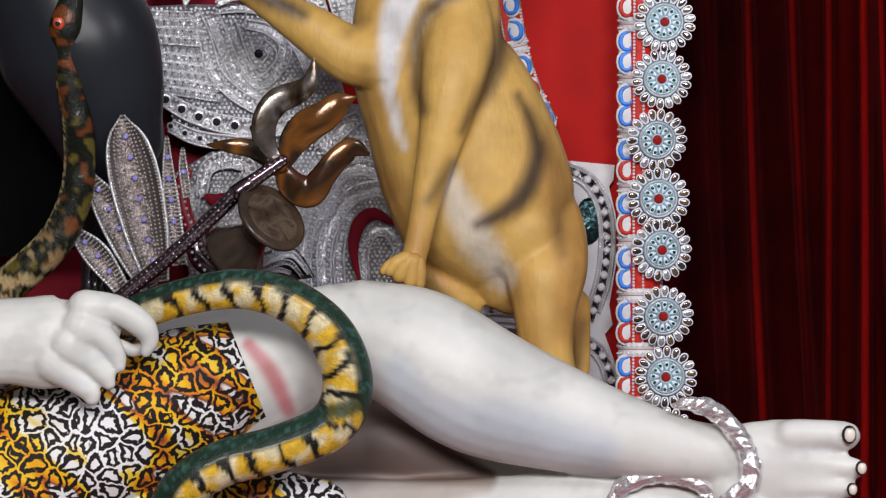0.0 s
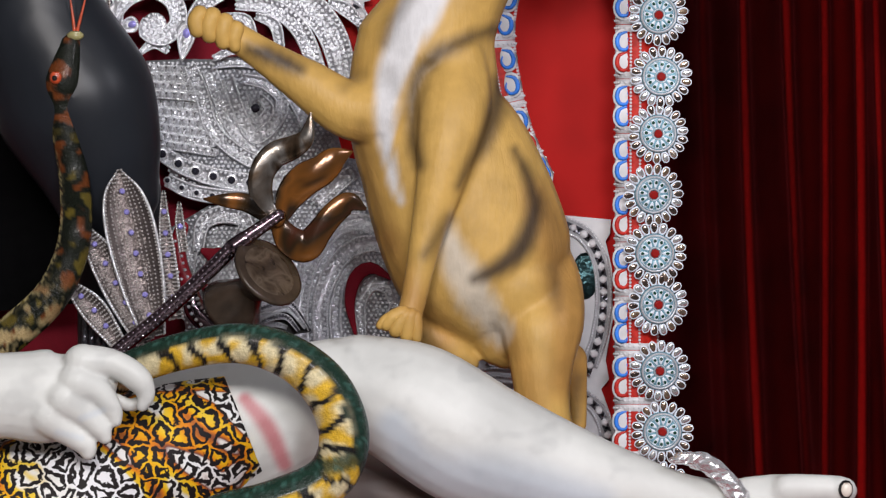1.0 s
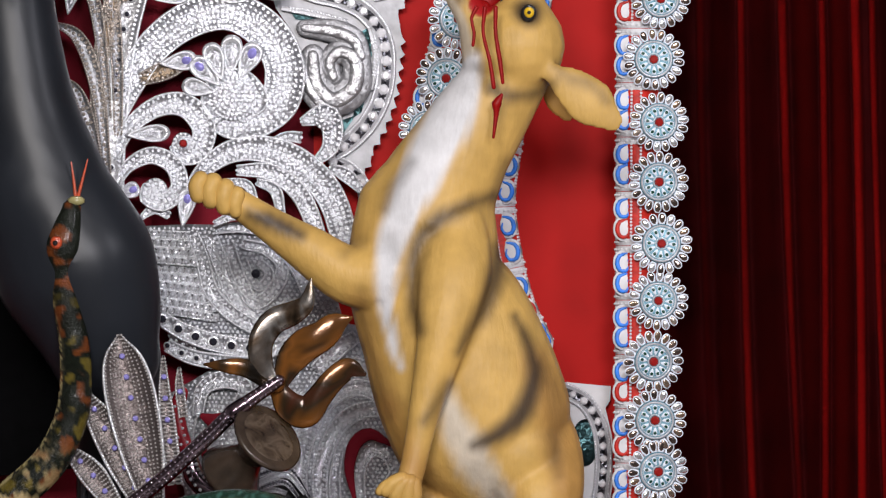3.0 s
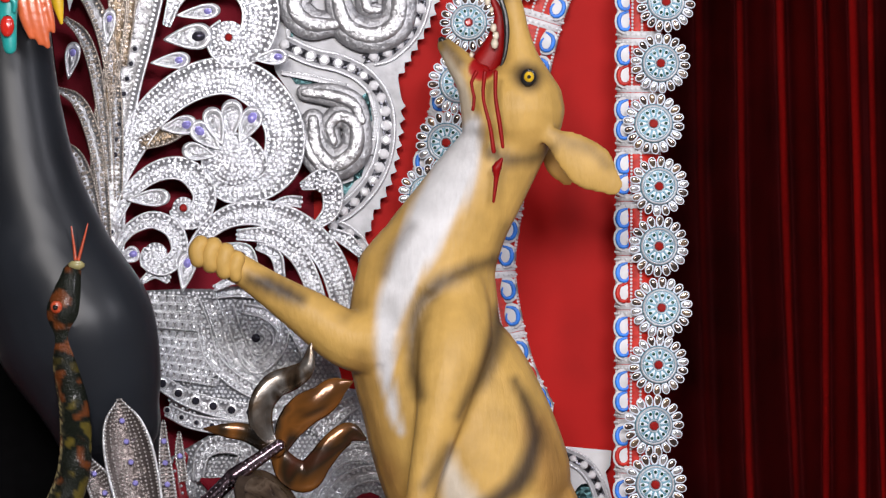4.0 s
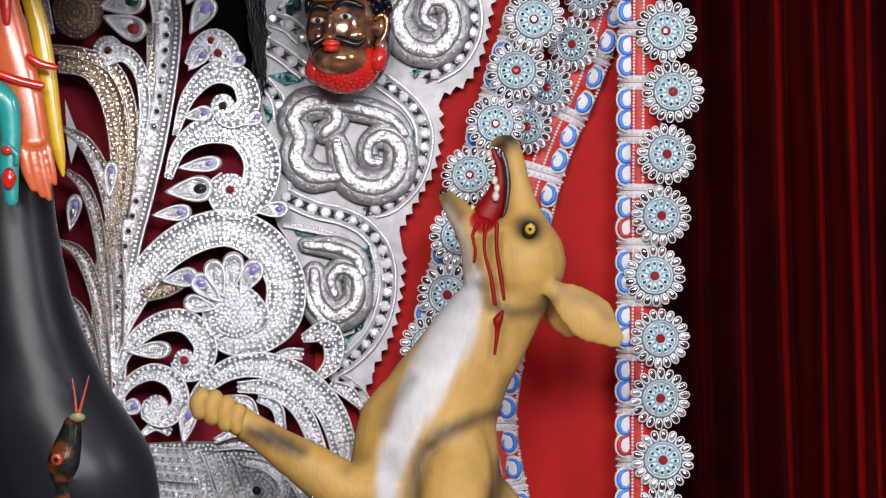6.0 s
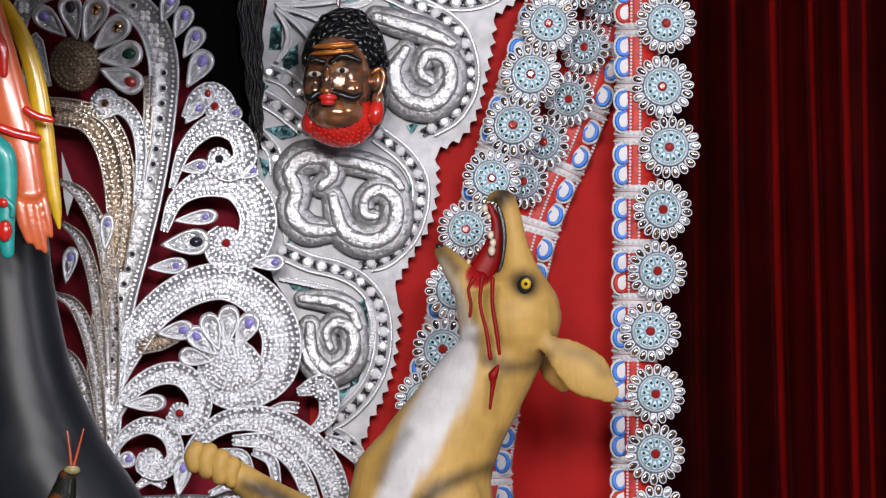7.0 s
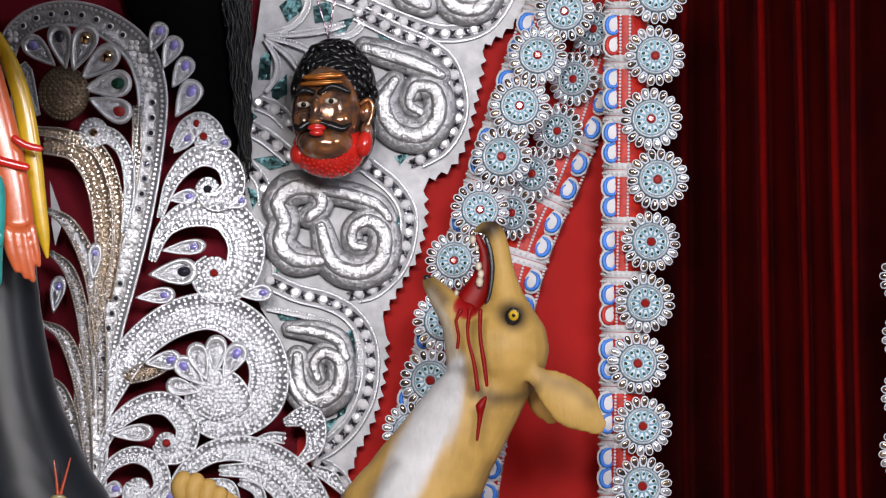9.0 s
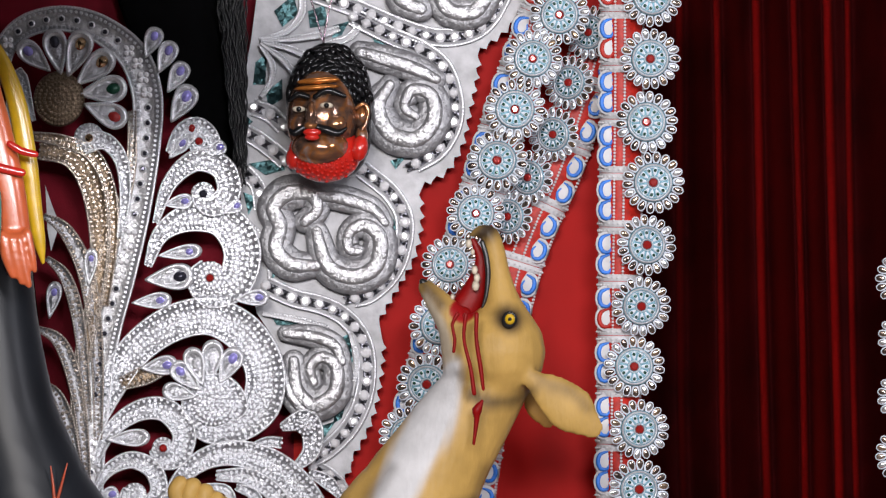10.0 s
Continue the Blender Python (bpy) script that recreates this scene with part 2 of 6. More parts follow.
def foil(name, base, rough=0.28, cell=420.0, tilt=0.9, spread=0.35, metal=0.85, crease=0.5):
    """Stamped metal foil: many small facets that glint each its own way."""
    m = bpy.data.materials.new(name)
    m.use_nodes = True
    nt = m.node_tree
    bsdf = nt.nodes["Principled BSDF"]
    bsdf.inputs["Roughness"].default_value, bsdf.inputs["Metallic"].default_value = rough, metal
    where = nt.nodes.new("ShaderNodeTexCoord").outputs["Object"]
    cells = nt.nodes.new("ShaderNodeTexVoronoi")
    cells.inputs["Scale"].default_value = cell
    nt.links.new(where, cells.inputs["Vector"])
    centred = nt.nodes.new("ShaderNodeVectorMath")
    centred.operation = "SUBTRACT"
    centred.inputs[1].default_value = (0.5, 0.5, 0.5)
    nt.links.new(cells.outputs["Color"], centred.inputs[0])
    tilted = nt.nodes.new("ShaderNodeVectorMath")
    tilted.operation = "MULTIPLY_ADD"
    tilted.inputs[1].default_value = (tilt, tilt, tilt)
    nt.links.new(centred.outputs[0], tilted.inputs[0])
    nt.links.new(nt.nodes.new("ShaderNodeNewGeometry").outputs["Normal"], tilted.inputs[2])
    relief = nt.nodes.new("ShaderNodeVectorMath")
    relief.operation = "NORMALIZE"
    nt.links.new(tilted.outputs[0], relief.inputs[0])
    crumple = nt.nodes.new("ShaderNodeTexNoise")
    crumple.inputs["Scale"].default_value, crumple.inputs["Detail"].default_value = 90, 4
    nt.links.new(where, crumple.inputs["Vector"])
    second = nt.nodes.new("ShaderNodeBump")
    second.inputs["Strength"].default_value, second.inputs["Distance"].default_value = crease, 0.003
    nt.links.new(crumple.outputs["Fac"], second.inputs["Height"])
    nt.links.new(relief.outputs["Vector"], second.inputs["Normal"])
    nt.links.new(second.outputs["Normal"], bsdf.inputs["Normal"])
    ramp = nt.nodes.new("ShaderNodeMapRange")
    ramp.inputs["To Min"].default_value, ramp.inputs["To Max"].default_value = 1 - spread, 1 + spread * 0.3
    nt.links.new(crumple.outputs["Fac"], ramp.inputs["Value"])
    mult = nt.nodes.new("ShaderNodeMix")
    mult.data_type, mult.blend_type = "RGBA", "MULTIPLY"
    mult.inputs["Factor"].default_value, mult.inputs["A"].default_value = 1.0, (*base, 1)
    nt.links.new(ramp.outputs["Result"], mult.inputs["B"])
    nt.links.new(mult.outputs["Result"], bsdf.inputs["Base Color"])
    return m


VELVET = material("red_velvet", (0.052, 0.0012, 0.0016), 0.8, spread=0.45, scale=9, bump=0.3, bump_scale=500, gloss=0.08)
VELVET.node_tree.nodes["Principled BSDF"].inputs["Sheen Weight"].default_value = 0.7
VELVET.node_tree.nodes["Principled BSDF"].inputs["Sheen Roughness"].default_value = 0.3
VELVET.node_tree.nodes["Principled BSDF"].inputs["Sheen Tint"].default_value = (1.0, 0.02, 0.015, 1)
MAROON = material("maroon_cloth", (0.16, 0.006, 0.015), 0.7, spread=0.25, scale=25, bump=0.3, bump_scale=600, gloss=0.1)
RED = material("red_board", (0.4, 0.006, 0.0045), 0.55, spread=0.15, scale=9, bump=0.15, bump_scale=120, gloss=0.1)
SILVER = foil("stamped_silver_foil", (0.55, 0.56, 0.6), 0.28, 1500, 0.75, 0.4, 0.75)
BRIGHT = foil("bright_foil_rim", (0.8, 0.81, 0.84), 0.3, 1500, 0.35, 0.25, 0.6)
PLAIN_SILVER = foil("smooth_silver_foil", (0.4, 0.4, 0.42), 0.45, 900, 0.3, 0.5, 0.65, 1.0)
GOLD = foil("dull_gold_foil", (0.25, 0.185, 0.125), 0.3, 1200, 0.6, 0.4, 0.75)
DARK_FOIL = foil("dark_foil", (0.12, 0.12, 0.14), 0.3)
STONE = material("cut_stone", (0.54, 0.55, 0.59), 0.3, 0.4, spread=0.1, bump=0.1)
CLEAR = material("clear_stone", (0.93, 0.93, 0.96), 0.08, 0.25, spread=0.06, coat=0.5)
DARK_STONE = material("dark_stone", (0.05, 0.05, 0.07), 0.1, 0.6, spread=0.2)
VIOLET_STONE = material("violet_stone", (0.36, 0.33, 0.8), 0.12, 0.4, spread=0.2)
RED_STONE = material("red_stone", (0.36, 0.02, 0.018), 0.08, 0.3, spread=0.2, coat=0.6)
GREEN_STONE = material("green_stone", (0.008, 0.06, 0.035), 0.12, 0.3, spread=0.2)
WHITE = material("white_card", (0.62, 0.62, 0.64), 0.45, spread=0.14, scale=40, bump=0.15, bump_scale=300)
PALE_BLUE = material("pale_blue_glitter", (0.14, 0.29, 0.36), 0.35, 0.4, spread=0.3, scale=900, bump=0.5, bump_scale=1200)
BLUE = material("blue_foil", (0.015, 0.19, 0.75), 0.45, 0.0, spread=0.3, scale=120)
RED_FOIL = material("red_foil", (0.5, 0.022, 0.014), 0.4, 0.0, spread=0.35, scale=150, gloss=0.2)
AMBER = material("amber_mirror", (0.62, 0.42, 0.25), 0.08, 1.0, spread=0.5, scale=60)
GREEN_FOIL = foil("dark_green_foil", (0.03, 0.07, 0.075), 0.3, 200, 0.4)
JACKAL = material("ochre_paint", (0.55, 0.34, 0.12), 0.48, spread=0.16, scale=30, bump=0.32, bump_scale=150, depth=0.0026, paint=True, gloss=0.25, stretch=(1.3, 1.2, 0.42))
SKIN = material("white_enamel", (0.72, 0.72, 0.71), 0.46, spread=0.16, scale=11, bump=0.22, bump_scale=90, paint=True, gloss=0.3)
GREY = material("slate_enamel", (0.0115, 0.0135, 0.0175), 0.36, spread=0.25, scale=9, bump=0.1, bump_scale=60, gloss=0.22)
SNAKE = material("snake_paint", (0.3, 0.25, 0.05), 0.25, spread=0.25, scale=120, bump=0.9, bump_scale=420, depth=0.0018, paint=True, coat=0.08, gloss=0.15)
BLOOD = material("blood_paint", (0.23, 0.003, 0.003), 0.42, spread=0.2, gloss=0.15)
BLACK = material("black_paint", (0.012, 0.012, 0.013), 0.3, spread=0.3)
IVORY = material("ivory_paint", (0.75, 0.66, 0.52), 0.35, spread=0.15)
YELLOW = material("yellow_enamel", (0.64, 0.4, 0.016), 0.3, spread=0.15, coat=0.3)
ORANGE = material("orange_enamel", (0.62, 0.13, 0.045), 0.28, spread=0.12, coat=0.4)
TEAL = material("teal_enamel", (0.017, 0.33, 0.31), 0.35, spread=0.2, coat=0.3)
CRIMSON = material("red_enamel", (0.6, 0.02, 0.012), 0.22, spread=0.2, coat=0.5)
STEEL = material("purple_grey_chrome", (0.26, 0.19, 0.23), 0.16, 1.0, spread=0.4, scale=80, bump=0.2)
CHROME = material("crumpled_chrome", (0.82, 0.82, 0.85), 0.2, 0.75, spread=0.2, bump=1.0, bump_scale=45, depth=0.008)
PLASTER = material("hall_plaster", (0.24, 0.23, 0.225), 0.8, spread=0.08, scale=3)
DARK_FLOOR = material("stage_cloth", (0.2, 0.01, 0.015), 0.8, spread=0.2, scale=6)
TILE = material("hall_floor", (0.2, 0.185, 0.17), 0.4, spread=0.15, scale=4)
MAROON_GLOSS = material("maroon_gloss", (0.22, 0.012, 0.02), 0.25, spread=0.3, coat=0.4)
VOID_BLACK = material("void_black", (0.002, 0.002, 0.0023), 0.8, spread=0.3, gloss=0.03)
CARD = material("grey_white_card", (0.43, 0.43, 0.45), 0.5, 0.15, spread=0.25, scale=60, bump=0.25, bump_scale=300)


def mottled(name, stops, scale, rough, metal, bump=0.3):
    """Lacquer whose colour drifts in patches between several hues."""
    m = material(name, stops[0], rough, metal, spread=0.2, bump=bump, bump_scale=90)
    nt = m.node_tree
    bsdf = nt.nodes["Principled BSDF"]
    drift = nt.nodes.new("ShaderNodeTexNoise")
    drift.inputs["Scale"].default_value, drift.inputs["Detail"].default_value, drift.inputs["Distortion"].default_value = scale, 3, 0.8
    nt.links.new(nt.nodes.new("ShaderNodeTexCoord").outputs["Object"], drift.inputs["Vector"])
    ramp = nt.nodes.new("ShaderNodeValToRGB")
    for k, c in enumerate(stops):
        at_k = 0.3 + 0.4 * k / (len(stops) - 1)
        e = ramp.color_ramp.elements[k] if k < 2 else ramp.color_ramp.elements.new(at_k)
        e.position, e.color = at_k, (*c, 1)
    nt.links.new(drift.outputs["Fac"], ramp.inputs["Fac"])
    nt.links.new(ramp.outputs["Color"], bsdf.inputs["Base Color"])
    return m


BRONZE = mottled("bronze_lacquer", ((0.008, 0.006, 0.004), (0.05, 0.026, 0.009), (0.2, 0.075, 0.016), (0.03, 0.018, 0.009), (0.09, 0.02, 0.009)), 10, 0.16, 0.35)
MASK = mottled("bronze_face", ((0.09, 0.05, 0.035), (0.2, 0.12, 0.09), (0.45, 0.17, 0.05), (0.42, 0.36, 0.34)), 42, 0.13, 0.65)
PETAL_CARD = material("petal_card", (0.7, 0.75, 0.83), 0.4, spread=0.1, scale=80, bump=0.1)
GOLD_STONE = material("smoky_stone", (0.34, 0.29, 0.25), 0.16, 0.5, spread=0.3, scale=200)
DULL_RIM = foil("dull_foil_rim", (0.4, 0.36, 0.33), 0.3, 1500, 0.35, 0.25, 0.6)
DULL_SILVER = foil("dull_silver_foil", (0.2, 0.19, 0.185), 0.32, 1500, 0.5, 0.4, 0.7)

# ---- the setting ----
def slab(name, x0, x1, y0, y1, z0, z1, mat, category, label, parent=None):
    bm = bmesh.new()
    bmesh.ops.create_cube(bm, size=1)
    for v in bm.verts:
        v.co = ((x0 + x1) / 2 + v.co.x * (x1 - x0), (y0 + y1) / 2 + v.co.y * (y1 - y0), (z0 + z1) / 2 + v.co.z * (z1 - z0))
    ob = part(name, bm, mat, parent, label, smooth=False, kind="structure")
    return tagged(ob, category=category)


slab("floor", -4, 4, -3, 6.2, -0.1, 0.0, TILE, "floor", "plain tiled hall floor")
slab("ceiling", -4, 4, -3, 6.2, 3.6, 3.7, PLASTER, "ceiling", "plain plastered hall ceiling")
slab("wall_north", -4, 4, 6.0, 6.2, 0, 3.6, PLASTER, "wall", "plain plastered wall behind the stage")
slab("wall_south", -4, 4, -3.2, -3, 0, 3.6, PLASTER, "wall", "plain plastered wall facing the stage")
slab("wall_west", -4.2, -4, -3, 6.2, 0, 3.6, PLASTER, "wall", "plain plastered side wall")
slab("wall_east", 4, 4.2, -3, 6.2, 0, 3.6, PLASTER, "wall", "plain plastered side wall")
STAGE = at(0, 1010).z
slab("stage", -3.4, 3.4, 4.2, 5.95, 0.0, STAGE, DARK_FLOOR, "stage", "raised stage covered in dark red cloth")

# painted board behind the figures, and the maroon cloth behind the silver scrollwork
lo, hi = at(560, 1010, 0.262), at(1104, -1150, 0.262)
slab("red_board", lo.x, hi.x, lo.y, lo.y + 0.004, STAGE, hi.z, RED, "panel", "flat bright red painted backing board")
lo, hi = at(-120, 1010, 0.268), at(600, -1150, 0.268)
slab("maroon_backing", lo.x, hi.x, lo.y, lo.y + 0.015, STAGE, hi.z, MAROON, "panel", "dark maroon velvet backing cloth on a board")


def curtain():
    """Velvet in deep hanging folds."""
    bm = bmesh.new()
    rows, cols = 40, 420
    u0, u1 = 1040, 1720
    top, bottom = at(0, -1250, 0.55).z, STAGE
    folds = [(1150, 50, 0.05), (1240, 46, 0.03), (1308, 40, 0.045), (1384, 46, 0.045), (1444, 42, 0.045), (1506, 44, 0.06), (1548, 30, 0.03), (1620, 44, 0.05), (1690, 40, 0.04)]
    grid = []
    for j in range(rows + 1):
        f = j / rows
        line = []
        for i in range(cols + 1):
            u = u0 + (u1 - u0) * i / cols
            lean = (f - 0.45) * 75 * (0.8 + 0.4 * math.sin(u * 0.01))
            d = 0.55
            for c, w, h in folds:
                x = (u - c - lean * (0.7 + 0.3 * math.sin(c)) - 7 * math.sin(f * 5 + c)) / w
                x *= 1.0 if x < 0 else 3.2
                d -= 1.7 * h * math.exp(-x * x) * (0.85 + 0.15 * math.sin(f * 4 + c * 0.3))
            d += 0.006 * noise.noise((u * 0.02, f * 6, 0))
            p = at(u, 0, d)
            line.append(bm.verts.new((p.x, p.y, top + (bottom - top) * f)))
        grid.append(line)
    for a, b in zip(grid, grid[1:]):
        for i in range(cols):
            bm.faces.new((a[i], b[i], b[i + 1], a[i + 1]))
    bmesh.ops.solidify(bm, geom=bm.faces[:], thickness=0.003)
    ob = part("curtain", bm, VELVET)
    tagged(ob, "dark red velvet curtain hanging in deep folds", "curtain")


curtain()

# ---- the figures ----
def finish(bm, extra, mats, name, label, category):
    """Joins a painted skin with its small extra shapes into one statue."""
    layer = bm.verts.layers.float_color.get("paint") or bm.verts.layers.float_color.new("paint")
    if extra is not None:
        me = bpy.data.meshes.new("extra")
        extra.to_mesh(me)
        extra.free()
        bm.from_mesh(me)
        bpy.data.meshes.remove(me)
    return tagged(part(name, bm, mats), label, category)


def joined(bm, other):
    me = bpy.data.meshes.new("joined")
    other.to_mesh(me)
    other.free()
    bm.from_mesh(me)
    bpy.data.meshes.remove(me)
    bm.verts.ensure_lookup_table()
    return bm


def jackal():
    bm = bmesh.new()
    # trunk and neck
    tube(bm, [(756, 5, 128), (760, 105, 140), (801, 205, 158), (838, 304, 166), (873, 394, 156), (900, 454, 112), (911, 476, 84)], 0.0, 0.72, 24)
    tube(bm, [(930, -298, 66), (896, -243, 74), (856, -183, 84), (818, -123, 92), (781, -53, 108), (766, 7, 120)], 0.0, 0.8, 24)
    # skull, upper jaw, lower jaw
    blob(bm, 923, -311, -0.005, 82, 88, 72)
    tube(bm, [(944, -336, 54), (927, -399, 33), (919, -452, 21), (912, -487, 20), (903, -519, 17), (886, -525, 12), (871, -518, 6)], -0.005, 1.0, 16, 6)
    tube(bm, [(893, -375, 30, 0.02), (884, -420, 22, 0.025), (890, -465, 14, 0.02)], 0, 0.6, 14, 6)
    tube(bm, [(877, -298, 62), (843, -358, 34), (813, -398, 24), (790, -425, 15)], -0.005, 1.0)
    # ears, hollow leaves of some thickness
    tube(bm, [(984, -261, 22), (1016, -238, 38), (1056, -205, 44), (1086, -180, 24)], -0.035, 0.22)
    tube(bm, [(974, -243, 18), (991, -213, 24), (1009, -185, 13)], 0.045, 0.3)
    # raised fore leg with its fist
    tube(bm, [(710, 97, 68), (627, 98, 54), (550, 51, 43), (489, 12, 33), (439, -21, 28), (409, -38, 28)], -0.03, 0.85)
    # standing fore leg and paw
    tube(bm, [(809, 15, 60, -0.03), (809, 85, 68, -0.05), (797, 165, 55, -0.07), (783, 235, 43, -0.08), (763, 315, 32, -0.087), (748, 385, 26, -0.092), (736, 443, 24, -0.097), (724, 479, 25, -0.1)], 0, 0.85)
    # hind legs
    tube(bm, [(930, 310, 50, 0.02), (955, 390, 76, 0.0), (965, 470, 78, -0.03), (965, 551, 58, -0.045), (969, 621, 48, -0.05), (986, 692, 42, -0.05)], 0, 0.8)
    tube(bm, [(1016, 541, 32), (1029, 611, 18), (1031, 661, 15)], 0.02, 0.8)
    tube(bm, [(748, 468, 18), (775, 500, 32), (812, 532, 30), (842, 549, 14)], -0.01, 0.8)
    blob(bm, 922, 415, -0.028, 76, 86, 62, 20, 20)
    toes = bmesh.new()
    for pts in ([(360, -72, 15), (354, -60, 16), (356, -44, 15)], [(382, -67, 17), (376, -51, 18), (378, -35, 16)], [(404, -57, 17), (400, -39, 18), (402, -23, 15)], [(424, -45, 15), (420, -29, 15), (422, -15, 12)]):
        tube(toes, pts, -0.042, 0.95, 12, 4)
    for pts in ([(719, 458, 14), (702, 466, 14), (691, 478, 13)], [(725, 462, 15), (713, 476, 15), (707, 488, 14)], [(733, 463, 15), (729, 482, 15), (726, 498, 13)], [(741, 465, 12), (743, 483, 12), (744, 502, 10)], [(711, 458, 10), (689, 470, 10), (679, 480, 8)]):
        tube(toes, pts, -0.122, 0.95, 12, 4)
    bm = joined(remeshed(bm, 0.0031, 12), toes)
    g = grid_of(bm)
    uv = g[:, :2]
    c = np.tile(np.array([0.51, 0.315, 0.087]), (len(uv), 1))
    # browner with depth, towards the far side
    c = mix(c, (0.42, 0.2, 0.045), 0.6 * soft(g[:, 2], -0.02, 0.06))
    # brown airbrushed shading put into the colour of haunch, flank and shin
    for pts, amount in (([(960, 250, 20), (1000, 360, 34), (1020, 470, 30), (1010, 580, 26)], 0.55), ([(900, 500, 22), (930, 560, 20), (950, 640, 16)], 0.45), ([(690, 330, 14), (730, 420, 18), (790, 500, 20)], 0.5), ([(640, 150, 14), (665, 250, 14), (690, 330, 12)], 0.45)):
        c = mix(c, (0.3, 0.13, 0.035), amount * stroke(uv, pts, 34))
    white = (0.56, 0.52, 0.45)
    belly_only = soft(g[:, 2], -0.1, -0.088)
    streak = np.array([noise.noise((p[0] * 0.07 + p[1] * 0.02, p[1] * 0.012, 0)) for p in uv])
    c = mix(c, (0.62, 0.63, 0.655), stroke(uv, [(837, -283, 14), (812, -208, 36), (770, -123, 36), (724, -33, 28), (696, 48, 20), (688, 127, 12), (696, 197, 5), (712, 257, 2)], 16, 8 * streak) * 0.92)
    c = mix(c, white, stroke(uv, [(781, 265, 6), (807, 345, 16), (842, 420, 26), (888, 490, 18)], 24, 10 * streak) * 0.8 * belly_only)
    c = mix(c, white, 0.7 * stroke(uv, [(791, -408, 6), (817, -358, 9), (833, -303, 9)], 8))
    dark = (0.045, 0.03, 0.02)
    # dark stripes, then the shading painted on limbs, then the eye and darkened creases
    stripes = (
        ([(888, 50, 12), (884, 95, 18), (868, 144, 15), (836, 199, 6), (818, 232, 2)], 0.9), ([(918, 170, 3), (944, 226, 11), (952, 280, 18), (930, 340, 21), (890, 377, 16), (846, 398, 6)], 0.95), ([(801, 290, 6), (772, 335, 9), (757, 355, 5)], 0.7),
        ([(450, -8, 9), (489, 4, 17), (536, 26, 8)], 0.98), ([(876, -44, 7), (819, -21, 13), (769, 10, 16), (743, 50, 15), (736, 135, 12), (748, 195, 7)], 0.85), ([(876, -233, 6), (906, -221, 10), (956, -227, 9), (978, -243, 8)], 0.8),
    )
    shades = (
        ([(731, -103, 8), (701, -62, 13), (686, -22, 8)], 0.55), ([(645, 36, 5), (617, 58, 6)], 0.4), ([(911, -539, 14), (897, -527, 20), (881, -515, 14)], 0.98), ([(779, -439, 8), (795, -421, 11), (817, -395, 6)], 0.9), ([(990, -273, 7), (1011, -253, 8), (1046, -243, 6), (1081, -213, 5)], 0.5),
    )
    creases = (
        ([(971, 264, 8), (992, 344, 12), (992, 424, 8)], 0.35), ([(760, 500, 10), (800, 541, 12), (850, 561, 9)], 0.6), ([(1031, 576, 12), (1026, 641, 8)], 0.6), ([(980, 380, 10), (995, 450, 8)], 0.35), ([(696, 28, 7), (711, 67, 8)], 0.3), ([(899, -103, 6), (886, -43, 9)], 0.35),
        ([(645, 126, 5), (661, 226, 8), (697, 345, 7)], 0.3), ([(933, -371, 26), (943, -367, 26)], 0.99), ([(855, -273, 5), (872, -235, 8)], 0.5),
    )
    for pts, amount in stripes + shades + creases:
        c = mix(c, dark, amount * stroke(uv, [(q[0], q[1], q[2] * 0.7) for q in pts], 19, 3 * streak))
    # red inside of the mouth
    c = mix(c, (0.33, 0.006, 0.008), soft(-near(uv, [(871, -468, 6), (873, -423, 15), (863, -393, 20), (855, -383, 20)]), -1.25, -0.95))
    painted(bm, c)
    ex = bmesh.new()
    # blood running from the mouth
    tube(ex, [(874, -508, 5), (888, -475, 10), (884, -440, 17), (874, -410, 24), (862, -388, 26)], 0.004, 0.45, 14, 6, slot=1)
    tube(ex, [(806, -418, 1.5), (822, -404, 3), (842, -388, 8), (860, -378, 12)], -0.006, 0.7, 10, 6, slot=1)
    tube(ex, [(890, -505, 4), (898, -478, 5), (901, -445, 5), (898, -412, 4), (891, -388, 2)], -0.014, 0.6, 10, 6, slot=4)
    tube(ex, [(785, -434, 6), (803, -419, 8), (823, -401, 7), (840, -386, 3)], -0.008, 0.8, 10, 6, slot=4)
    for pts in ([(847, -377, 4), (838, -358, 3), (843, -333, 3), (841, -311, 3)], [(862, -377, 4), (859, -333, 3), (871, -283, 3.5), (878, -237, 4)], [(881, -377, 4), (881, -333, 3.5), (889, -283, 4), (894, -245, 3)], [(892, -223, 3), (883, -207, 9), (883, -193, 5), (878, -148, 2.5)]):
        tube(ex, pts, -0.078 + 0.004, 0.8, 8, slot=1)
    for u, v, r in [(877, -456, 6), (881, -442, 6), (879, -428, 7), (866, -503, 6), (838, -408, 4), (873, -488, 4)]:
        blob(ex, u, v, -0.012, r, r * 1.5, r, seg=8, slot=2)
    u, v = 940, -369
    blob(ex, u - 1, v + 1, -0.046, 14, 16, 5, 15, seg=16, slot=4)
    blob(ex, u, v, -0.0475, 9.5, 10, 7, seg=14, slot=3)
    blob(ex, u, v, -0.0518, 3.6, 3.6, 3, seg=8, slot=4)
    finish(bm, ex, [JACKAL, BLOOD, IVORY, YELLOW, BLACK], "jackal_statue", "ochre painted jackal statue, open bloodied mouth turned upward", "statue")


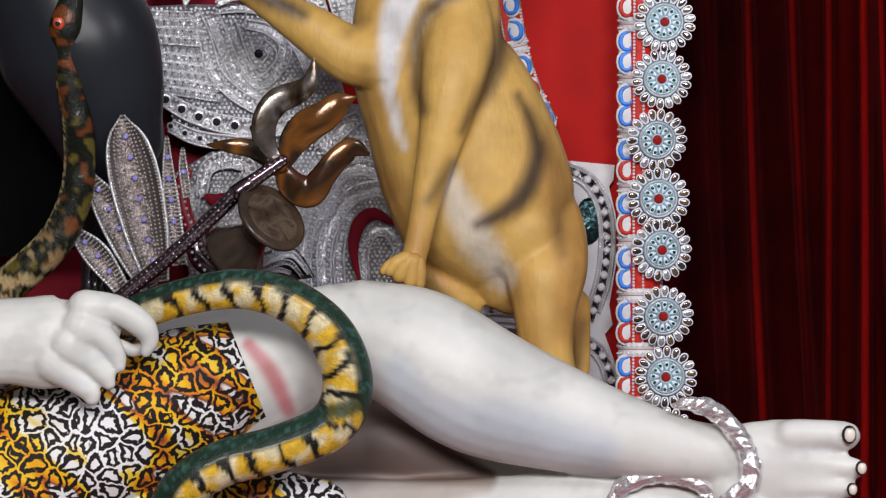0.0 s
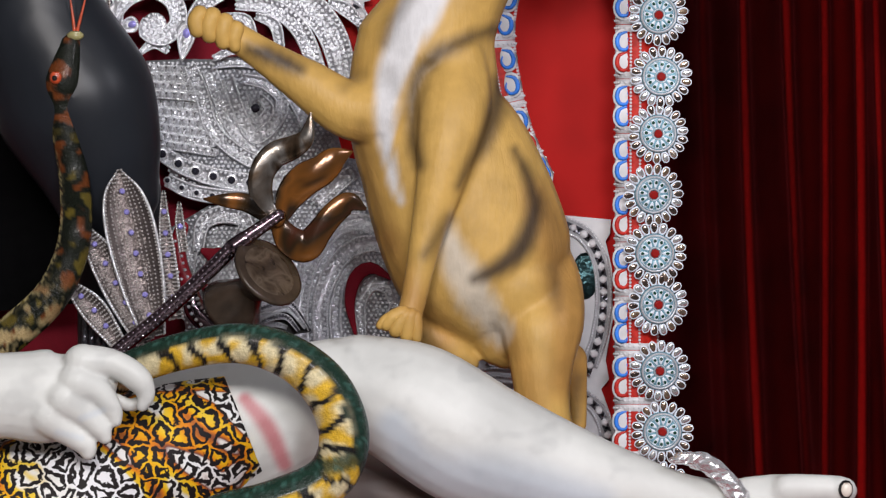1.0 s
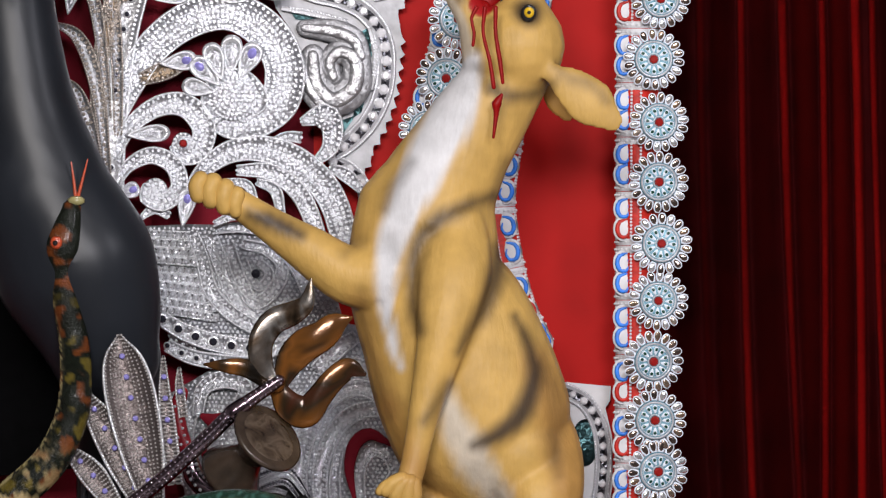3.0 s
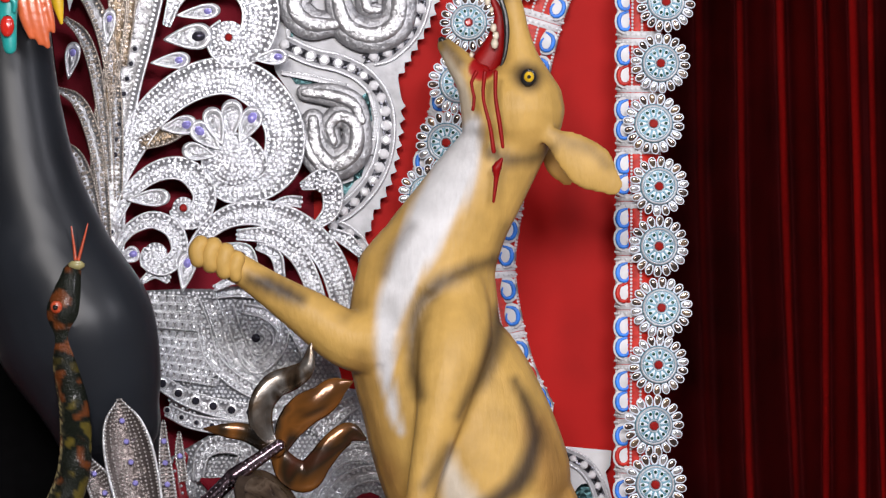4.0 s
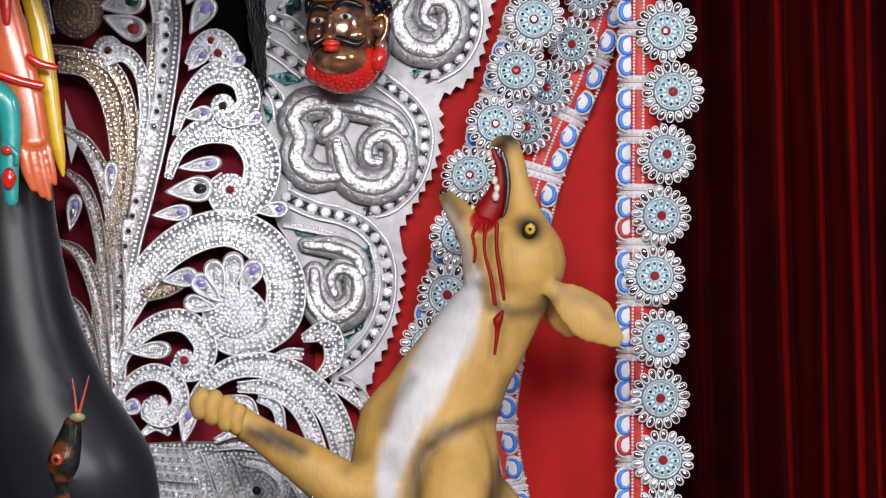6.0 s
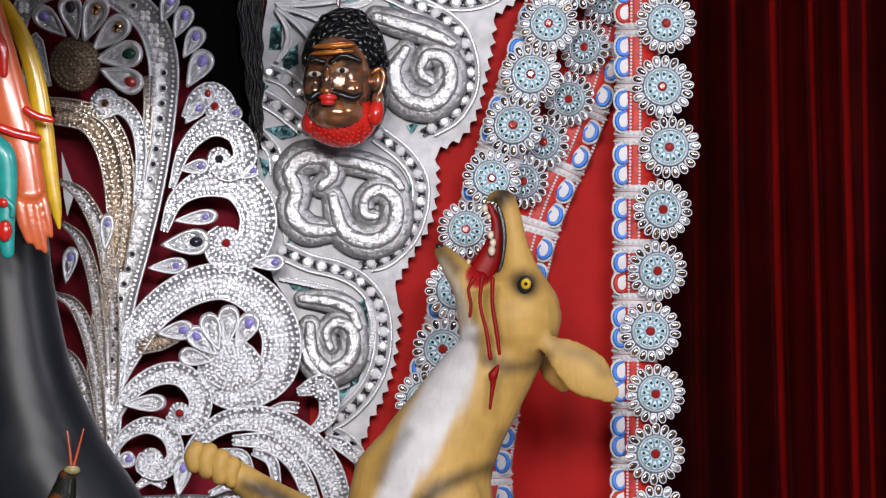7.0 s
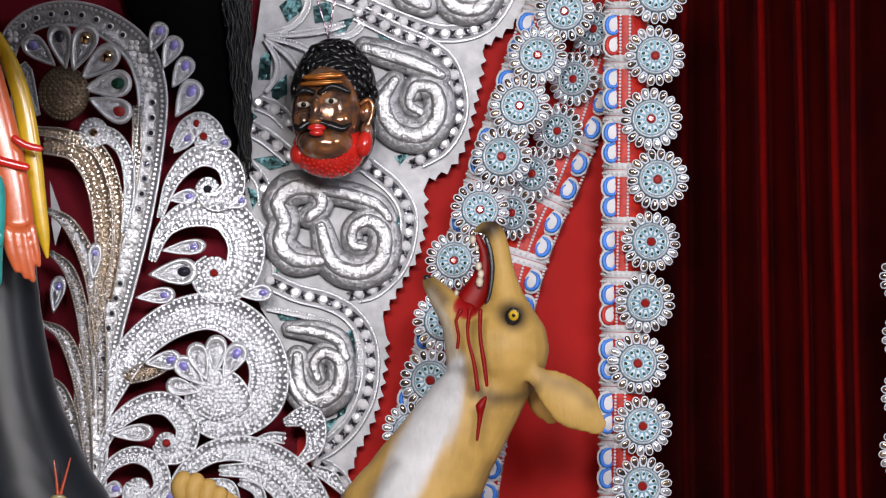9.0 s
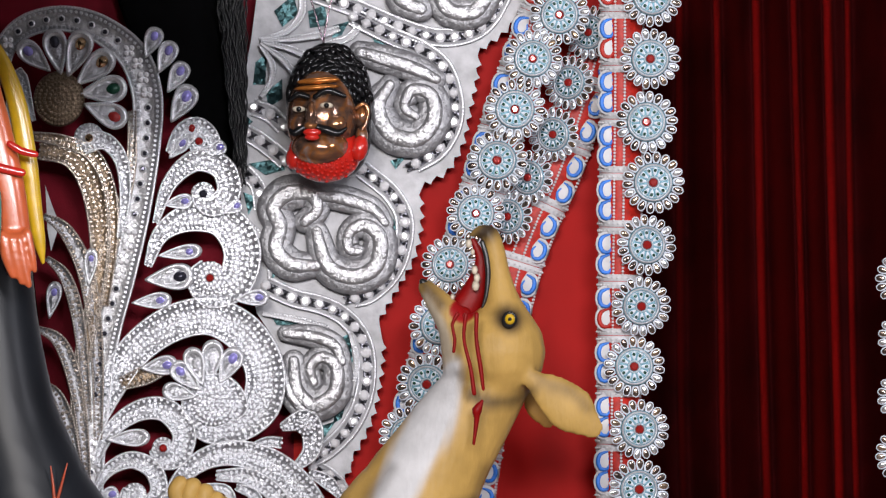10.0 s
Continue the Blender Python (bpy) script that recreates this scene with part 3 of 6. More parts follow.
def reclining():
    bm = bmesh.new()
    # raised knee, shin and foot
    tube(bm, [(298, 717, 165), (429, 663, 130), (559, 616, 108), (650, 593, 98)], -0.2, 0.8, 20)
    tube(bm, [(650, 591, 98), (740, 626, 116), (850, 692, 118), (981, 740, 98), (1112, 777, 74), (1212, 800, 58), (1293, 809, 53)], -0.2, 0.9, 20)
    tube(bm, [(1282, 809, 55), (1343, 818, 74), (1398, 827, 84), (1433, 835, 80)], -0.205, 0.5, 20)
    for pts in ([(1403, 772, 30), (1463, 771, 27), (1501, 774, 27)], [(1403, 821, 24), (1463, 825, 19), (1520, 832, 19)], [(1403, 865, 20), (1454, 865, 17), (1506, 871, 17)], [(1399, 906, 18), (1444, 904, 15), (1486, 908, 15)], [(1389, 942, 16), (1434, 938, 13), (1466, 942, 13)]):
        tube(bm, pts, -0.22, 0.9)
    tube(bm, [(1303, 873, 50), (1333, 934, 60), (1354, 964, 50)], -0.2, 0.8)
    # lower leg, lying on the stage
    tube(bm, [(176, 954, 110), (418, 954, 110), (699, 949, 98), (901, 942, 98), (1031, 922, 92), (1122, 912, 80), (1223, 912, 68), (1333, 949, 58)], -0.16, 0.85, 20)
    tube(bm, [(478, 833, 70), (599, 803, 80), (700, 803, 80), (800, 838, 66), (901, 868, 50), (986, 863, 40)], -0.11, 0.8, 20)
    legs, bm = bm, bmesh.new()
    # fore arm and closed hand
    tube(bm, [(-264, 641, 95), (-123, 621, 88), (-3, 606, 77), (78, 607, 84), (128, 596, 78), (160, 575, 56)], -0.345, 0.62, 22)
    tube(bm, [(150, 546, 34), (203, 548, 26), (248, 575, 25), (263, 604, 17), (256, 624, 11)], -0.362, 0.9, 18, 4)
    tube(bm, [(140, 583, 38), (178, 600, 27), (202, 630, 20), (208, 648, 14)], -0.366, 0.9, 18, 4)
    tube(bm, [(118, 612, 40), (158, 640, 26), (184, 668, 19), (190, 680, 13)], -0.365, 0.9, 18, 4)
    tube(bm, [(90, 640, 40), (130, 672, 26), (158, 696, 19), (160, 706, 15)], -0.36, 0.9, 18, 4)
    tube(bm, [(213, 613, 12), (233, 622, 12), (256, 616, 12)], -0.335, 0.9, 18, 4)
    tube(legs, [(540, 770, 60), (650, 745, 62), (740, 790, 44)], -0.12, 0.7, 20)
    bm = joined(remeshed(legs, 0.0034, 16), remeshed(bm, 0.0024, 5))
    g = grid_of(bm)
    uv = g[:, :2]
    c = np.tile(np.array([0.6, 0.61, 0.585]), (len(uv), 1))
    smudge = np.array([noise.noise((p[0] * 0.013, p[1] * 0.017, 3.1)) + 0.5 * noise.noise((p[0] * 0.05, p[1] * 0.06, 7.7)) for p in uv])
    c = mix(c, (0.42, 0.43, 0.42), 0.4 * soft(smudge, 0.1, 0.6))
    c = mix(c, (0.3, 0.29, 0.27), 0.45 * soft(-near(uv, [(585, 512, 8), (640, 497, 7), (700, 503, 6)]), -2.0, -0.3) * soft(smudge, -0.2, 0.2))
    # blue-grey and brown airbrushing, with the shade under shin and knee painted in
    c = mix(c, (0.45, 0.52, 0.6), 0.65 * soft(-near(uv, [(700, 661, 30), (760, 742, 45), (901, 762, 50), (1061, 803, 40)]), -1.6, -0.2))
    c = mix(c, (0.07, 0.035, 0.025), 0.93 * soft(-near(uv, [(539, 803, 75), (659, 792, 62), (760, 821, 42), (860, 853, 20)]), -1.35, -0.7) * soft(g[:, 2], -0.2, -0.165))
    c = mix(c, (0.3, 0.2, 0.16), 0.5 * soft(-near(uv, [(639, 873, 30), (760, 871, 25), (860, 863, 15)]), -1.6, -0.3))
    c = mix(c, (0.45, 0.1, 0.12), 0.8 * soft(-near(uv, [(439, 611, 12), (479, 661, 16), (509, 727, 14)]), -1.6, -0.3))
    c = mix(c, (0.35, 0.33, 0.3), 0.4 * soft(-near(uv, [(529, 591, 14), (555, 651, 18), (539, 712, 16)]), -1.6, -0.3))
    # blue-grey tint laid into the gaps between fingers and toes
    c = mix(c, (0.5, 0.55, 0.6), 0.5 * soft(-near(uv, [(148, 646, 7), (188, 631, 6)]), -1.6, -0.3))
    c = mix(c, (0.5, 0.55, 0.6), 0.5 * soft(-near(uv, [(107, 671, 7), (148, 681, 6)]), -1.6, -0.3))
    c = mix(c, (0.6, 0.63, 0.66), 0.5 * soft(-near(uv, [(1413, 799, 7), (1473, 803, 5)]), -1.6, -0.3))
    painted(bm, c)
    ex = bmesh.new()
    # toe nails with a dark painted rim
    for u, v, r in [(1506, 772, 15), (1528, 832, 12), (1512, 870, 11)]:
        blob(ex, u, v, -0.238, r * 0.9, r * 1.15, 6, seg=12, slot=1)
        blob(ex, u + 1.5, v, -0.2395, r * 0.72, r * 0.92, 6, seg=12, slot=2)
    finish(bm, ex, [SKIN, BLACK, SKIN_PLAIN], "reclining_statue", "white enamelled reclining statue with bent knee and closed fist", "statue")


SKIN_PLAIN = material("nail_enamel", (0.72, 0.66, 0.58), 0.3, spread=0.07)


def snake():
    bm = bmesh.new()
    marks = {}
    rows = [(130, -16, 20), (123, 19, 30), (117, 54, 34), (117, 94, 24), (123, 149, 24), (137, 219, 27), (140, 299, 29), (128, 364, 30), (94, 430, 32), (37, 485, 33), (-33, 541, 34)]
    path = [(*p, -0.06) for p in rows[:6]] + [(*p, -0.1) for p in rows[6:]]
    path += [(*p[:3], d) for p, d in zip([(-93, 591, 36), (-23, 692, 36), (108, 641, 36), (218, 567, 32), (319, 528, 33), (429, 512, 36), (519, 537, 40), (587, 597, 44), (615, 681, 45), (585, 754, 44), (489, 797, 42), (388, 825, 42), (317, 875, 42), (287, 954, 42)], (-0.16, -0.2, -0.25, -0.3, -0.33, -0.345, -0.345, -0.345, -0.345, -0.34, -0.35, -0.36, -0.36, -0.33))]
    tube(bm, path, 0, 0.9, 28, 5.0, marks=marks)
    run = np.array([marks[v][0] for v in bm.verts])
    ang = np.array([marks[v][1] for v in bm.verts])
    co = np.array([v.co[:] for v in bm.verts])
    wob = np.array([noise.noise(Vector(p) * 55) for p in co])
    fine = np.array([noise.noise(Vector(p) * 220) for p in co])
    c = np.tile(np.array([0.007, 0.009, 0.006]), (len(run), 1))
    loop = soft(run, 820, 960)
    # on the coil: yellow and cream flank with black bars, green back; on the raised neck: near black with rust blotches
    side = ang
    mid = 0.14 + 0.25 * soft(run, 1620, 1730)
    flank = soft(np.abs(side - mid) * -1, -0.2, -0.14)
    cream = mix(np.tile(np.array([0.6, 0.37, 0.03]), (len(run), 1)), (0.62, 0.54, 0.33), soft(wob, -0.15, 0.25))
    c = c * (1 - (flank * loop)[:, None]) + cream * (flank * loop)[:, None]
    back = soft(-np.abs(side - (0.42 - 0.33 * soft(run, 1620, 1730))), -0.13, -0.05) * loop
    c = mix(c, (0.012, 0.035, 0.024), back * 0.9)
    c = mix(c, (0.08, 0.2, 0.17), back * soft(fine, 0.1, 0.4) * 0.35)
    bars = soft(-np.abs(((run + 16 * wob + 60 * (side - 0.3)) % 54) - 27), -8.5, -5.5) * flank * loop
    c = mix(c, (0.012, 0.012, 0.012), bars)
    edge = soft(-np.abs(np.abs(side - mid) - 0.17 + 0.02 * wob), -0.022, -0.01) * loop
    c = mix(c, (0.015, 0.03, 0.02), edge)
    rust = soft(wob, 0.2, 0.32) * (1 - loop)
    c = mix(c, (0.2, 0.05, 0.01), rust * 0.55)
    c = mix(c, (0.3, 0.22, 0.03), soft(-wob, 0.26, 0.36) * (1 - loop) * soft(run, 120, 260) * 0.3)
    belly = soft(np.abs(side - 0.02) * -1, -0.1, -0.03) * (1 - loop) * soft(run, 100, 250)
    c = mix(c, (0.5, 0.42, 0.2), belly * soft(fine, -0.2, 0.2) * 0.8)
    low = soft(run, 420, 560) * (1 - soft(run, 760, 900))
    c = mix(c, (0.45, 0.36, 0.18), low * soft(wob + fine * 0.5, 0.05, 0.3) * 0.7)
    painted(bm, c)
    ex = bmesh.new()
    u, v = 105, 41
    blob(ex, u, v, -0.079, 11, 12, 6, seg=12, slot=1)
    blob(ex, u - 2, v + 1, -0.0825, 5, 5, 4, seg=8, slot=5)
    for pts in ([(139, -36, 3.4), (136, -66, 2.6), (131, -101, 1.2)], [(142, -36, 3.4), (150, -66, 2.6), (160, -106, 1.2)]):
        tube(ex, pts, -0.06, 0.6, 8, slot=3)
    blob(ex, 140, -33, -0.064, 16, 9, 12, seg=10, slot=4)
    finish(bm, ex, [SNAKE, RUST, IVORY, RUST, SNAKE_PLAIN, BLACK], "snake_statue", "painted snake, dark raised neck and yellow black barred coil", "statue")


RUST = material("rust_enamel", (0.42, 0.06, 0.02), 0.3, spread=0.4, scale=200, coat=0.3)
SNAKE_PLAIN = material("snake_lip", (0.3, 0.27, 0.12), 0.3, spread=0.3)


def dark_leg():
    bm = bmesh.new()
    tube(bm, [(-33, -759, 60), (-16, -648, 78), (1, -528, 85), (13, -387, 88), (25, -267, 98), (42, -168, 108), (74, -58, 125)], 0.0, 0.8, 24)
    tube(bm, [(61, -61, 125), (106, 19, 138), (141, 89, 145), (172, 169, 125), (192, 238, 100)], 0.0, 0.8, 24)
    tube(bm, [(185, 209, 108), (206, 279, 88), (211, 389, 72), (207, 499, 66), (203, 840, 60)], 0.05, 0.8, 24)
    # unseen bulk above the leg, added to cast shade on the upper left
    tube(bm, [(-127, -1498, 200), (-24, -1336, 240), (69, -1215, 205)], -0.3, 0.7, 24)
    tube(bm, [(-120, -1150, 190), (60, -1150, 190), (230, -1140, 175), (420, -1150, 130)], -0.55, 0.7, 24)
    tube(bm, [(-162, -1213, 150), (-107, -960, 110), (-33, -759, 70)], -0.02, 0.7, 24)
    bm = remeshed(bm, 0.006, 6)
    tagged(part("dark_statue", bm, GREY), "slate grey enamelled statue leg, bent at the knee, unseen added bulk above", "statue")


jackal()
reclining()
snake()
dark_leg()

# ---- rosette columns ----
MIRROR = bpy.data.materials.new("petal_mirror")
MIRROR.use_nodes = True
_nt = MIRROR.node_tree
_b = _nt.nodes["Principled BSDF"]
_b.inputs["Roughness"].default_value, _b.inputs["Metallic"].default_value = 0.16, 0.85
_info = _nt.nodes.new("ShaderNodeObjectInfo")
# random tints, dark to white, paint in what each mirror would reflect
_ramp = _nt.nodes.new("ShaderNodeValToRGB")
_ramp.color_ramp.elements[0].color, _ramp.color_ramp.elements[1].color = (0.13, 0.1, 0.09, 1), (0.95, 0.96, 0.98, 1)
for _at, _c in ((0.4, (0.3, 0.23, 0.19, 1)), (0.62, (0.55, 0.4, 0.28, 1)), (0.7, (0.85, 0.87, 0.9, 1))):
    _e = _ramp.color_ramp.elements.new(_at)
    _e.color = _c
_nt.links.new(_info.outputs["Random"], _ramp.inputs["Fac"])
_nt.links.new(_ramp.outputs["Color"], _b.inputs["Base Color"])
_dent = _nt.nodes.new("ShaderNodeTexNoise")
_dent.inputs["Scale"].default_value = 120
_nt.links.new(_nt.nodes.new("ShaderNodeTexCoord").outputs["Object"], _dent.inputs["Vector"])
_bump = _nt.nodes.new("ShaderNodeBump")
_bump.inputs["Strength"].default_value, _bump.inputs["Distance"].default_value = 0.5, 0.002
_nt.links.new(_dent.outputs["Fac"], _bump.inputs["Height"])
_nt.links.new(_bump.outputs["Normal"], _b.inputs["Normal"])


def face_dome(bm, x, z, y, rx, rz, h, seg=8, turn=0.0, point=0.0):
    """A low dome that faces the hall, in the rosette's own units; point: how far its inner end narrows."""
    c, s = math.cos(turn), math.sin(turn)
    rings = []
    for k, lift in ((1.0, 0.0), (0.9, 0.6), (0.55, 1.0)):
        ring = []
        for i in range(seg):
            a = 2 * math.pi * i / seg
            p, q = rx * k * math.cos(a), rz * k * math.sin(a)
            q *= 1 - point * (0.5 - 0.5 * math.cos(a))
            ring.append(bm.verts.new((U * (x + p * c - q * s), -U * (y + h * lift), U * (z + p * s + q * c))))
        rings.append(ring)
    for a, b in zip(rings, rings[1:]):
        for i in range(seg):
            bm.faces.new((a[i], a[(i + 1) % seg], b[(i + 1) % seg], b[i]))
    bm.faces.new(rings[-1])
    bmesh.ops.recalc_face_normals(bm, faces=bm.faces)


def face_ring(bm, r0, r1, y, h, seg=40, scallop=0.0, count=12):
    """A flat ring with rounded edges round the rosette's middle."""
    rows = []
    for r, yy in ((r0, y), (r0 + (r1 - r0) * 0.2, y + h), (r1 - (r1 - r0) * 0.2, y + h), (r1, y), (r1, y - 3)):
        rows.append([bm.verts.new((U * r * (1 + scallop * math.cos(count * a)) * math.cos(a), -U * yy, U * r * (1 + scallop * math.cos(count * a)) * math.sin(a))) for a in (2 * math.pi * i / seg for i in range(seg))])
    for a, b in zip(rows, rows[1:]):
        for i in range(seg):
            bm.faces.new((a[i], a[(i + 1) % seg], b[(i + 1) % seg], b[i]))
    bmesh.ops.recalc_face_normals(bm, faces=bm.faces)


def rosette():
    """Round card flower: a glittering disc, eighteen mirrored petals, green stones and a red middle."""
    ob = thing("rosette", "white card rosette with mirror petals and red centre stone", "rosette", "rosettes on the columns")
    bm = bmesh.new()
    face_ring(bm, 0.5, 36, 0, 2, 48)
    part("disc", bm, PALE_BLUE, ob, "pale blue glitter disc")
    bm = bmesh.new()
    face_ring(bm, 30, 34, 2, 2.2, 48)
    face_ring(bm, 9.5, 11.5, 2, 2, 24)
    face_ring(bm, 27, 28.4, 2, 1.2, 40)
    for i in range(36):
        a = 2 * math.pi * i / 36
        face_dome(bm, 32 * math.cos(a), 32 * math.sin(a), 3.5, 1.9, 1.5, 2.2, 5, a)
    part("beaded_rim", bm, STONE, ob, "row of clear stones")
    petal = mirror = dot = seat = None
    for i in range(18):
        a = 2 * math.pi * i / 18
        m = pose(0, 0, 0, 0, -math.degrees(a), 0)
        if petal is None:
            bm = bmesh.new()
            face_dome(bm, 44, 0, -2, 13, 9.6, 1.8, 12, 0, 0.45)
            petal = part("petal", bm, PETAL_CARD, ob, "white card petal")
            bm = bmesh.new()
            face_dome(bm, 46, 0, -0.4, 9.0, 6.6, 1.3, 12, 0, 0.4)
            mirror = part("mirror", bm, MIRROR, petal, "small drop-shaped mirror")
        else:
            p, q = new("petal", petal.data), new("mirror", mirror.data)
            p.parent, q.parent = ob, p
            p.matrix_basis = m
    for i in range(12):
        m = pose(0, 0, 0, 0, -i * 30 - 8, 0)
        if seat is None:
            bm = bmesh.new()
            face_dome(bm, 20.5, 0, 2.2, 8.4, 5, 1.4, 10, 0, 0.5)
            seat = part("stone_seat", bm, PETAL_CARD, ob)
            bm = bmesh.new()
            face_dome(bm, 22.5, 0, 2.8, 3.7, 3.2, 1.4, 8)
            dot = part("green_stone", bm, GREEN_STONE, seat, "dark green stone")
            seat.matrix_basis = m
        else:
            p, q = new("stone_seat", seat.data), new("green_stone", dot.data)
            p.parent, q.parent = ob, p
            p.matrix_basis = m
    bm = bmesh.new()
    face_dome(bm, 0, 0, 2, 9, 9, 5, 8)
    part("centre_stone", bm, RED_STONE, ob, "faceted red stone", smooth=False)
    return ob


def column(name, label, path, radius, d, spans, blues=-1, group="", ratio=1.0):
    """A round post wrapped in printed foil: red ground, white beaded bands, blue leaves."""
    ob = thing(name, label, "decorative column", group)
    line, tan = resample(spline(path, 10.0), 6.0)
    seg = 16
    per = max(4, int(len(line) / spans))
    for start in range(0, len(line) - 2, per):
        rows = line[start:start + per + 1]
        tans = tan[start:start + per + 1]
        if len(rows) < 3:
            continue
        bm = bmesh.new()
        grid = []
        for row, t in zip(rows, tans):
            grid.append([bm.verts.new(at(row[0] - t[1] * radius * math.cos(a), row[1] + t[0] * radius * math.cos(a), d - radius * ratio * U * math.sin(a))) for a in (2 * math.pi * k / seg for k in range(seg))])
        for a, b in zip(grid, grid[1:]):
            for k in range(seg):
                bm.faces.new((a[k], a[(k + 1) % seg], b[(k + 1) % seg], b[k]))
        bmesh.ops.recalc_face_normals(bm, faces=bm.faces)
        piece = part("sleeve", bm, RED_FOIL, ob, "red foil sleeve")
        # beaded bands at the sleeve's ends
        for end, off in ((0, 5), (-1, -5)):
            row, t = rows[end], tans[end]
            bm = bmesh.new()
            ring0 = []
            for s, grow in ((-6, 0.2), (-5, 1.2), (5, 1.2), (6, 0.2)):
                ring0.append([bm.verts.new(at(row[0] + t[0] * (off * 1.3 + s) - t[1] * (radius + grow) * math.cos(a), row[1] + t[1] * (off * 1.3 + s) + t[0] * (radius + grow) * math.cos(a), d - (radius + grow) * ratio * U * math.sin(a))) for a in (2 * math.pi * k / 20 for k in range(20))])
            for a, b in zip(ring0, ring0[1:]):
                for k in range(20):
                    bm.faces.new((a[k], a[(k + 1) % 20], b[(k + 1) % 20], b[k]))
            for k in range(14):
                a = math.pi * (k + 0.5) / 14
                dome(bm, row[0] + t[0] * off * 1.3 - t[1] * (radius + 2) * math.cos(a), row[1] + t[1] * off * 1.3 + t[0] * (radius + 2) * math.cos(a), d - (radius + 1) * ratio * U * math.sin(a), 2.6, 0.0016, 6)
            bmesh.ops.recalc_face_normals(bm, faces=bm.faces)
            part("beaded_band", bm, WHITE, piece, "white beaded band")
        # lace edging and leaves on the sleeve
        bm = bmesh.new()
        for a0 in (0.12, 0.3, 1.25, 1.7, 2.85, 3.0):
            off = radius * math.cos(a0)
            for row, t in list(zip(rows, tans))[2:-2]:
                dome(bm, row[0] - t[1] * off, row[1] + t[0] * off, d - radius * ratio * U * math.sin(a0) - 0.0005, 2.7, 0.0014, 6)
        part("lace_edging", bm, WHITE, piece, "rows of white beads", smooth=False, kind="stuff")
        n = len(rows)
        for f in (0.3, 0.7):
            row, t = rows[int(n * f)], tans[int(n * f)]
            turn = math.degrees(math.atan2(t[1], t[0]))
            for a0 in ((0.85,) if blues < 0 else (2.25,)):
                bm = bmesh.new()
                off = radius * math.cos(a0)
                uu, vv = row[0] - t[1] * off, row[1] + t[0] * off
                dd = d - (radius + 0.3) * ratio * U * math.sin(a0) - 0.0012
                blob(bm, uu, vv, dd, 24, 19, 2.2, turn, 14)
                leaf = part("leaf", bm, WHITE, piece, "white outlined leaf")
                bm = bmesh.new()
                blob(bm, uu, vv, dd - 0.0007, 20, 15, 2.0, turn, 14, 1)
                curl = [(-17, 6, 1.5), (-12, -7, 3.6), (1, -11, 4.2), (13, -6, 3.8), (14, 5, 3.0), (4, 11, 2.4), (-5, 8, 1.6)]
                tube(bm, [(uu + t[0] * p - t[1] * q * blues, vv + t[1] * p + t[0] * q * blues, w) for p, q, w in curl], dd - 0.0016, 0.4, 6, 5, slot=0)
                part("leaf_fill", bm, [BLUE, WHITE] if f < 0.5 or random.random() < 0.6 else [RED_FOIL, WHITE], leaf, "shiny blue leaf")
    return ob


ROSETTE = None


def set_rosette(u, v, d, size=1.0, yaw=0.0, roll=0.0):
    global ROSETTE
    p = at(u, v, d)
    m = pose(p.x, p.y, p.z, random.uniform(-4, 4), roll, yaw + random.uniform(-4, 4)) @ Matrix.Scale(size, 4)
    if ROSETTE is None:
        ROSETTE = rosette()
        ROSETTE.matrix_basis = m
        return ROSETTE
    ob = copy_thing(ROSETTE, m)
    ob.scale = (size, size, size)
    return ob


column("rosette_column", "upright post wrapped in red, blue and white foil", [(1134, -1015), (1136, -823), (1135, -521), (1134, -220)] + [(1134, -48), (1134, 202), (1134, 503)] + [(1134, 782), (1136, 1005)], 38, 0.2, 20)
for u, v in [(1188, -947), (1186, -835), (1180, -722), (1193, -614), (1182, -503)] + [(1173, -394), (1161, -287), (1171, -176), (1171, -70), (1176, 39), (1171, 140)] + [(1163, 248), (1166, 352), (1172, 443), (1175, 561), (1180, 669), (1178, 777)]:
    set_rosette(u, v, 0.165, random.uniform(0.97, 1.03), random.uniform(-6, 12), random.uniform(0, 20))
column("leaning_column", "leaning post wrapped in red, blue and white foil", [(1030, -1013), (990, -905), (954, -800), (908, -655), (866, -517), (836, -410), (811, -326), (780, -215), (757, -115), (745, -36)], 40, 0.222, 9, ratio=0.7)
for u, v in [(1024, -912), (977, -833), (946, -742), (915, -651), (878, -556), (833, -465), (815, -356), (794, -252), (762, -161)]:
    set_rosette(u, v, 0.185, random.uniform(0.95, 1.02), random.uniform(-8, 8), random.uniform(0, 20))
column("curved_column", "curved post wrapped in red, blue and white foil", [(1100, -903), (1063, -756), (1020, -632), (979, -539), (952, -463), (927, -358), (898, -217), (881, -117)] + [(872, -36), (883, 54), (907, 149), (946, 234)], 44, 0.25, 10, 1, ratio=0.6)
for u, v in [(1076, -881), (1041, -791), (1014, -698), (970, -621), (935, -551)]:
    set_rosette(u, v, 0.215, 0.9, -25, random.uniform(0, 20))
column("far_column", "upright post with mirror rosettes before the curtain", [(1691, -562), (1691, -301), (1692, -41)] + [(1693, 601), (1696, 1005)], 34, 0.3, 14)
for u, v in [(1641, -446), (1646, -341), (1645, -239), (1642, -135)]:
    set_rosette(u, v, 0.262, 1.0, -10, random.uniform(0, 20))

# ---- silver scrollwork ----
SCROLLS = thing("scroll_panel", "stamped silver foil scrollwork with stones, fixed on maroon cloth", "ornament panel")
LAYER = [0]


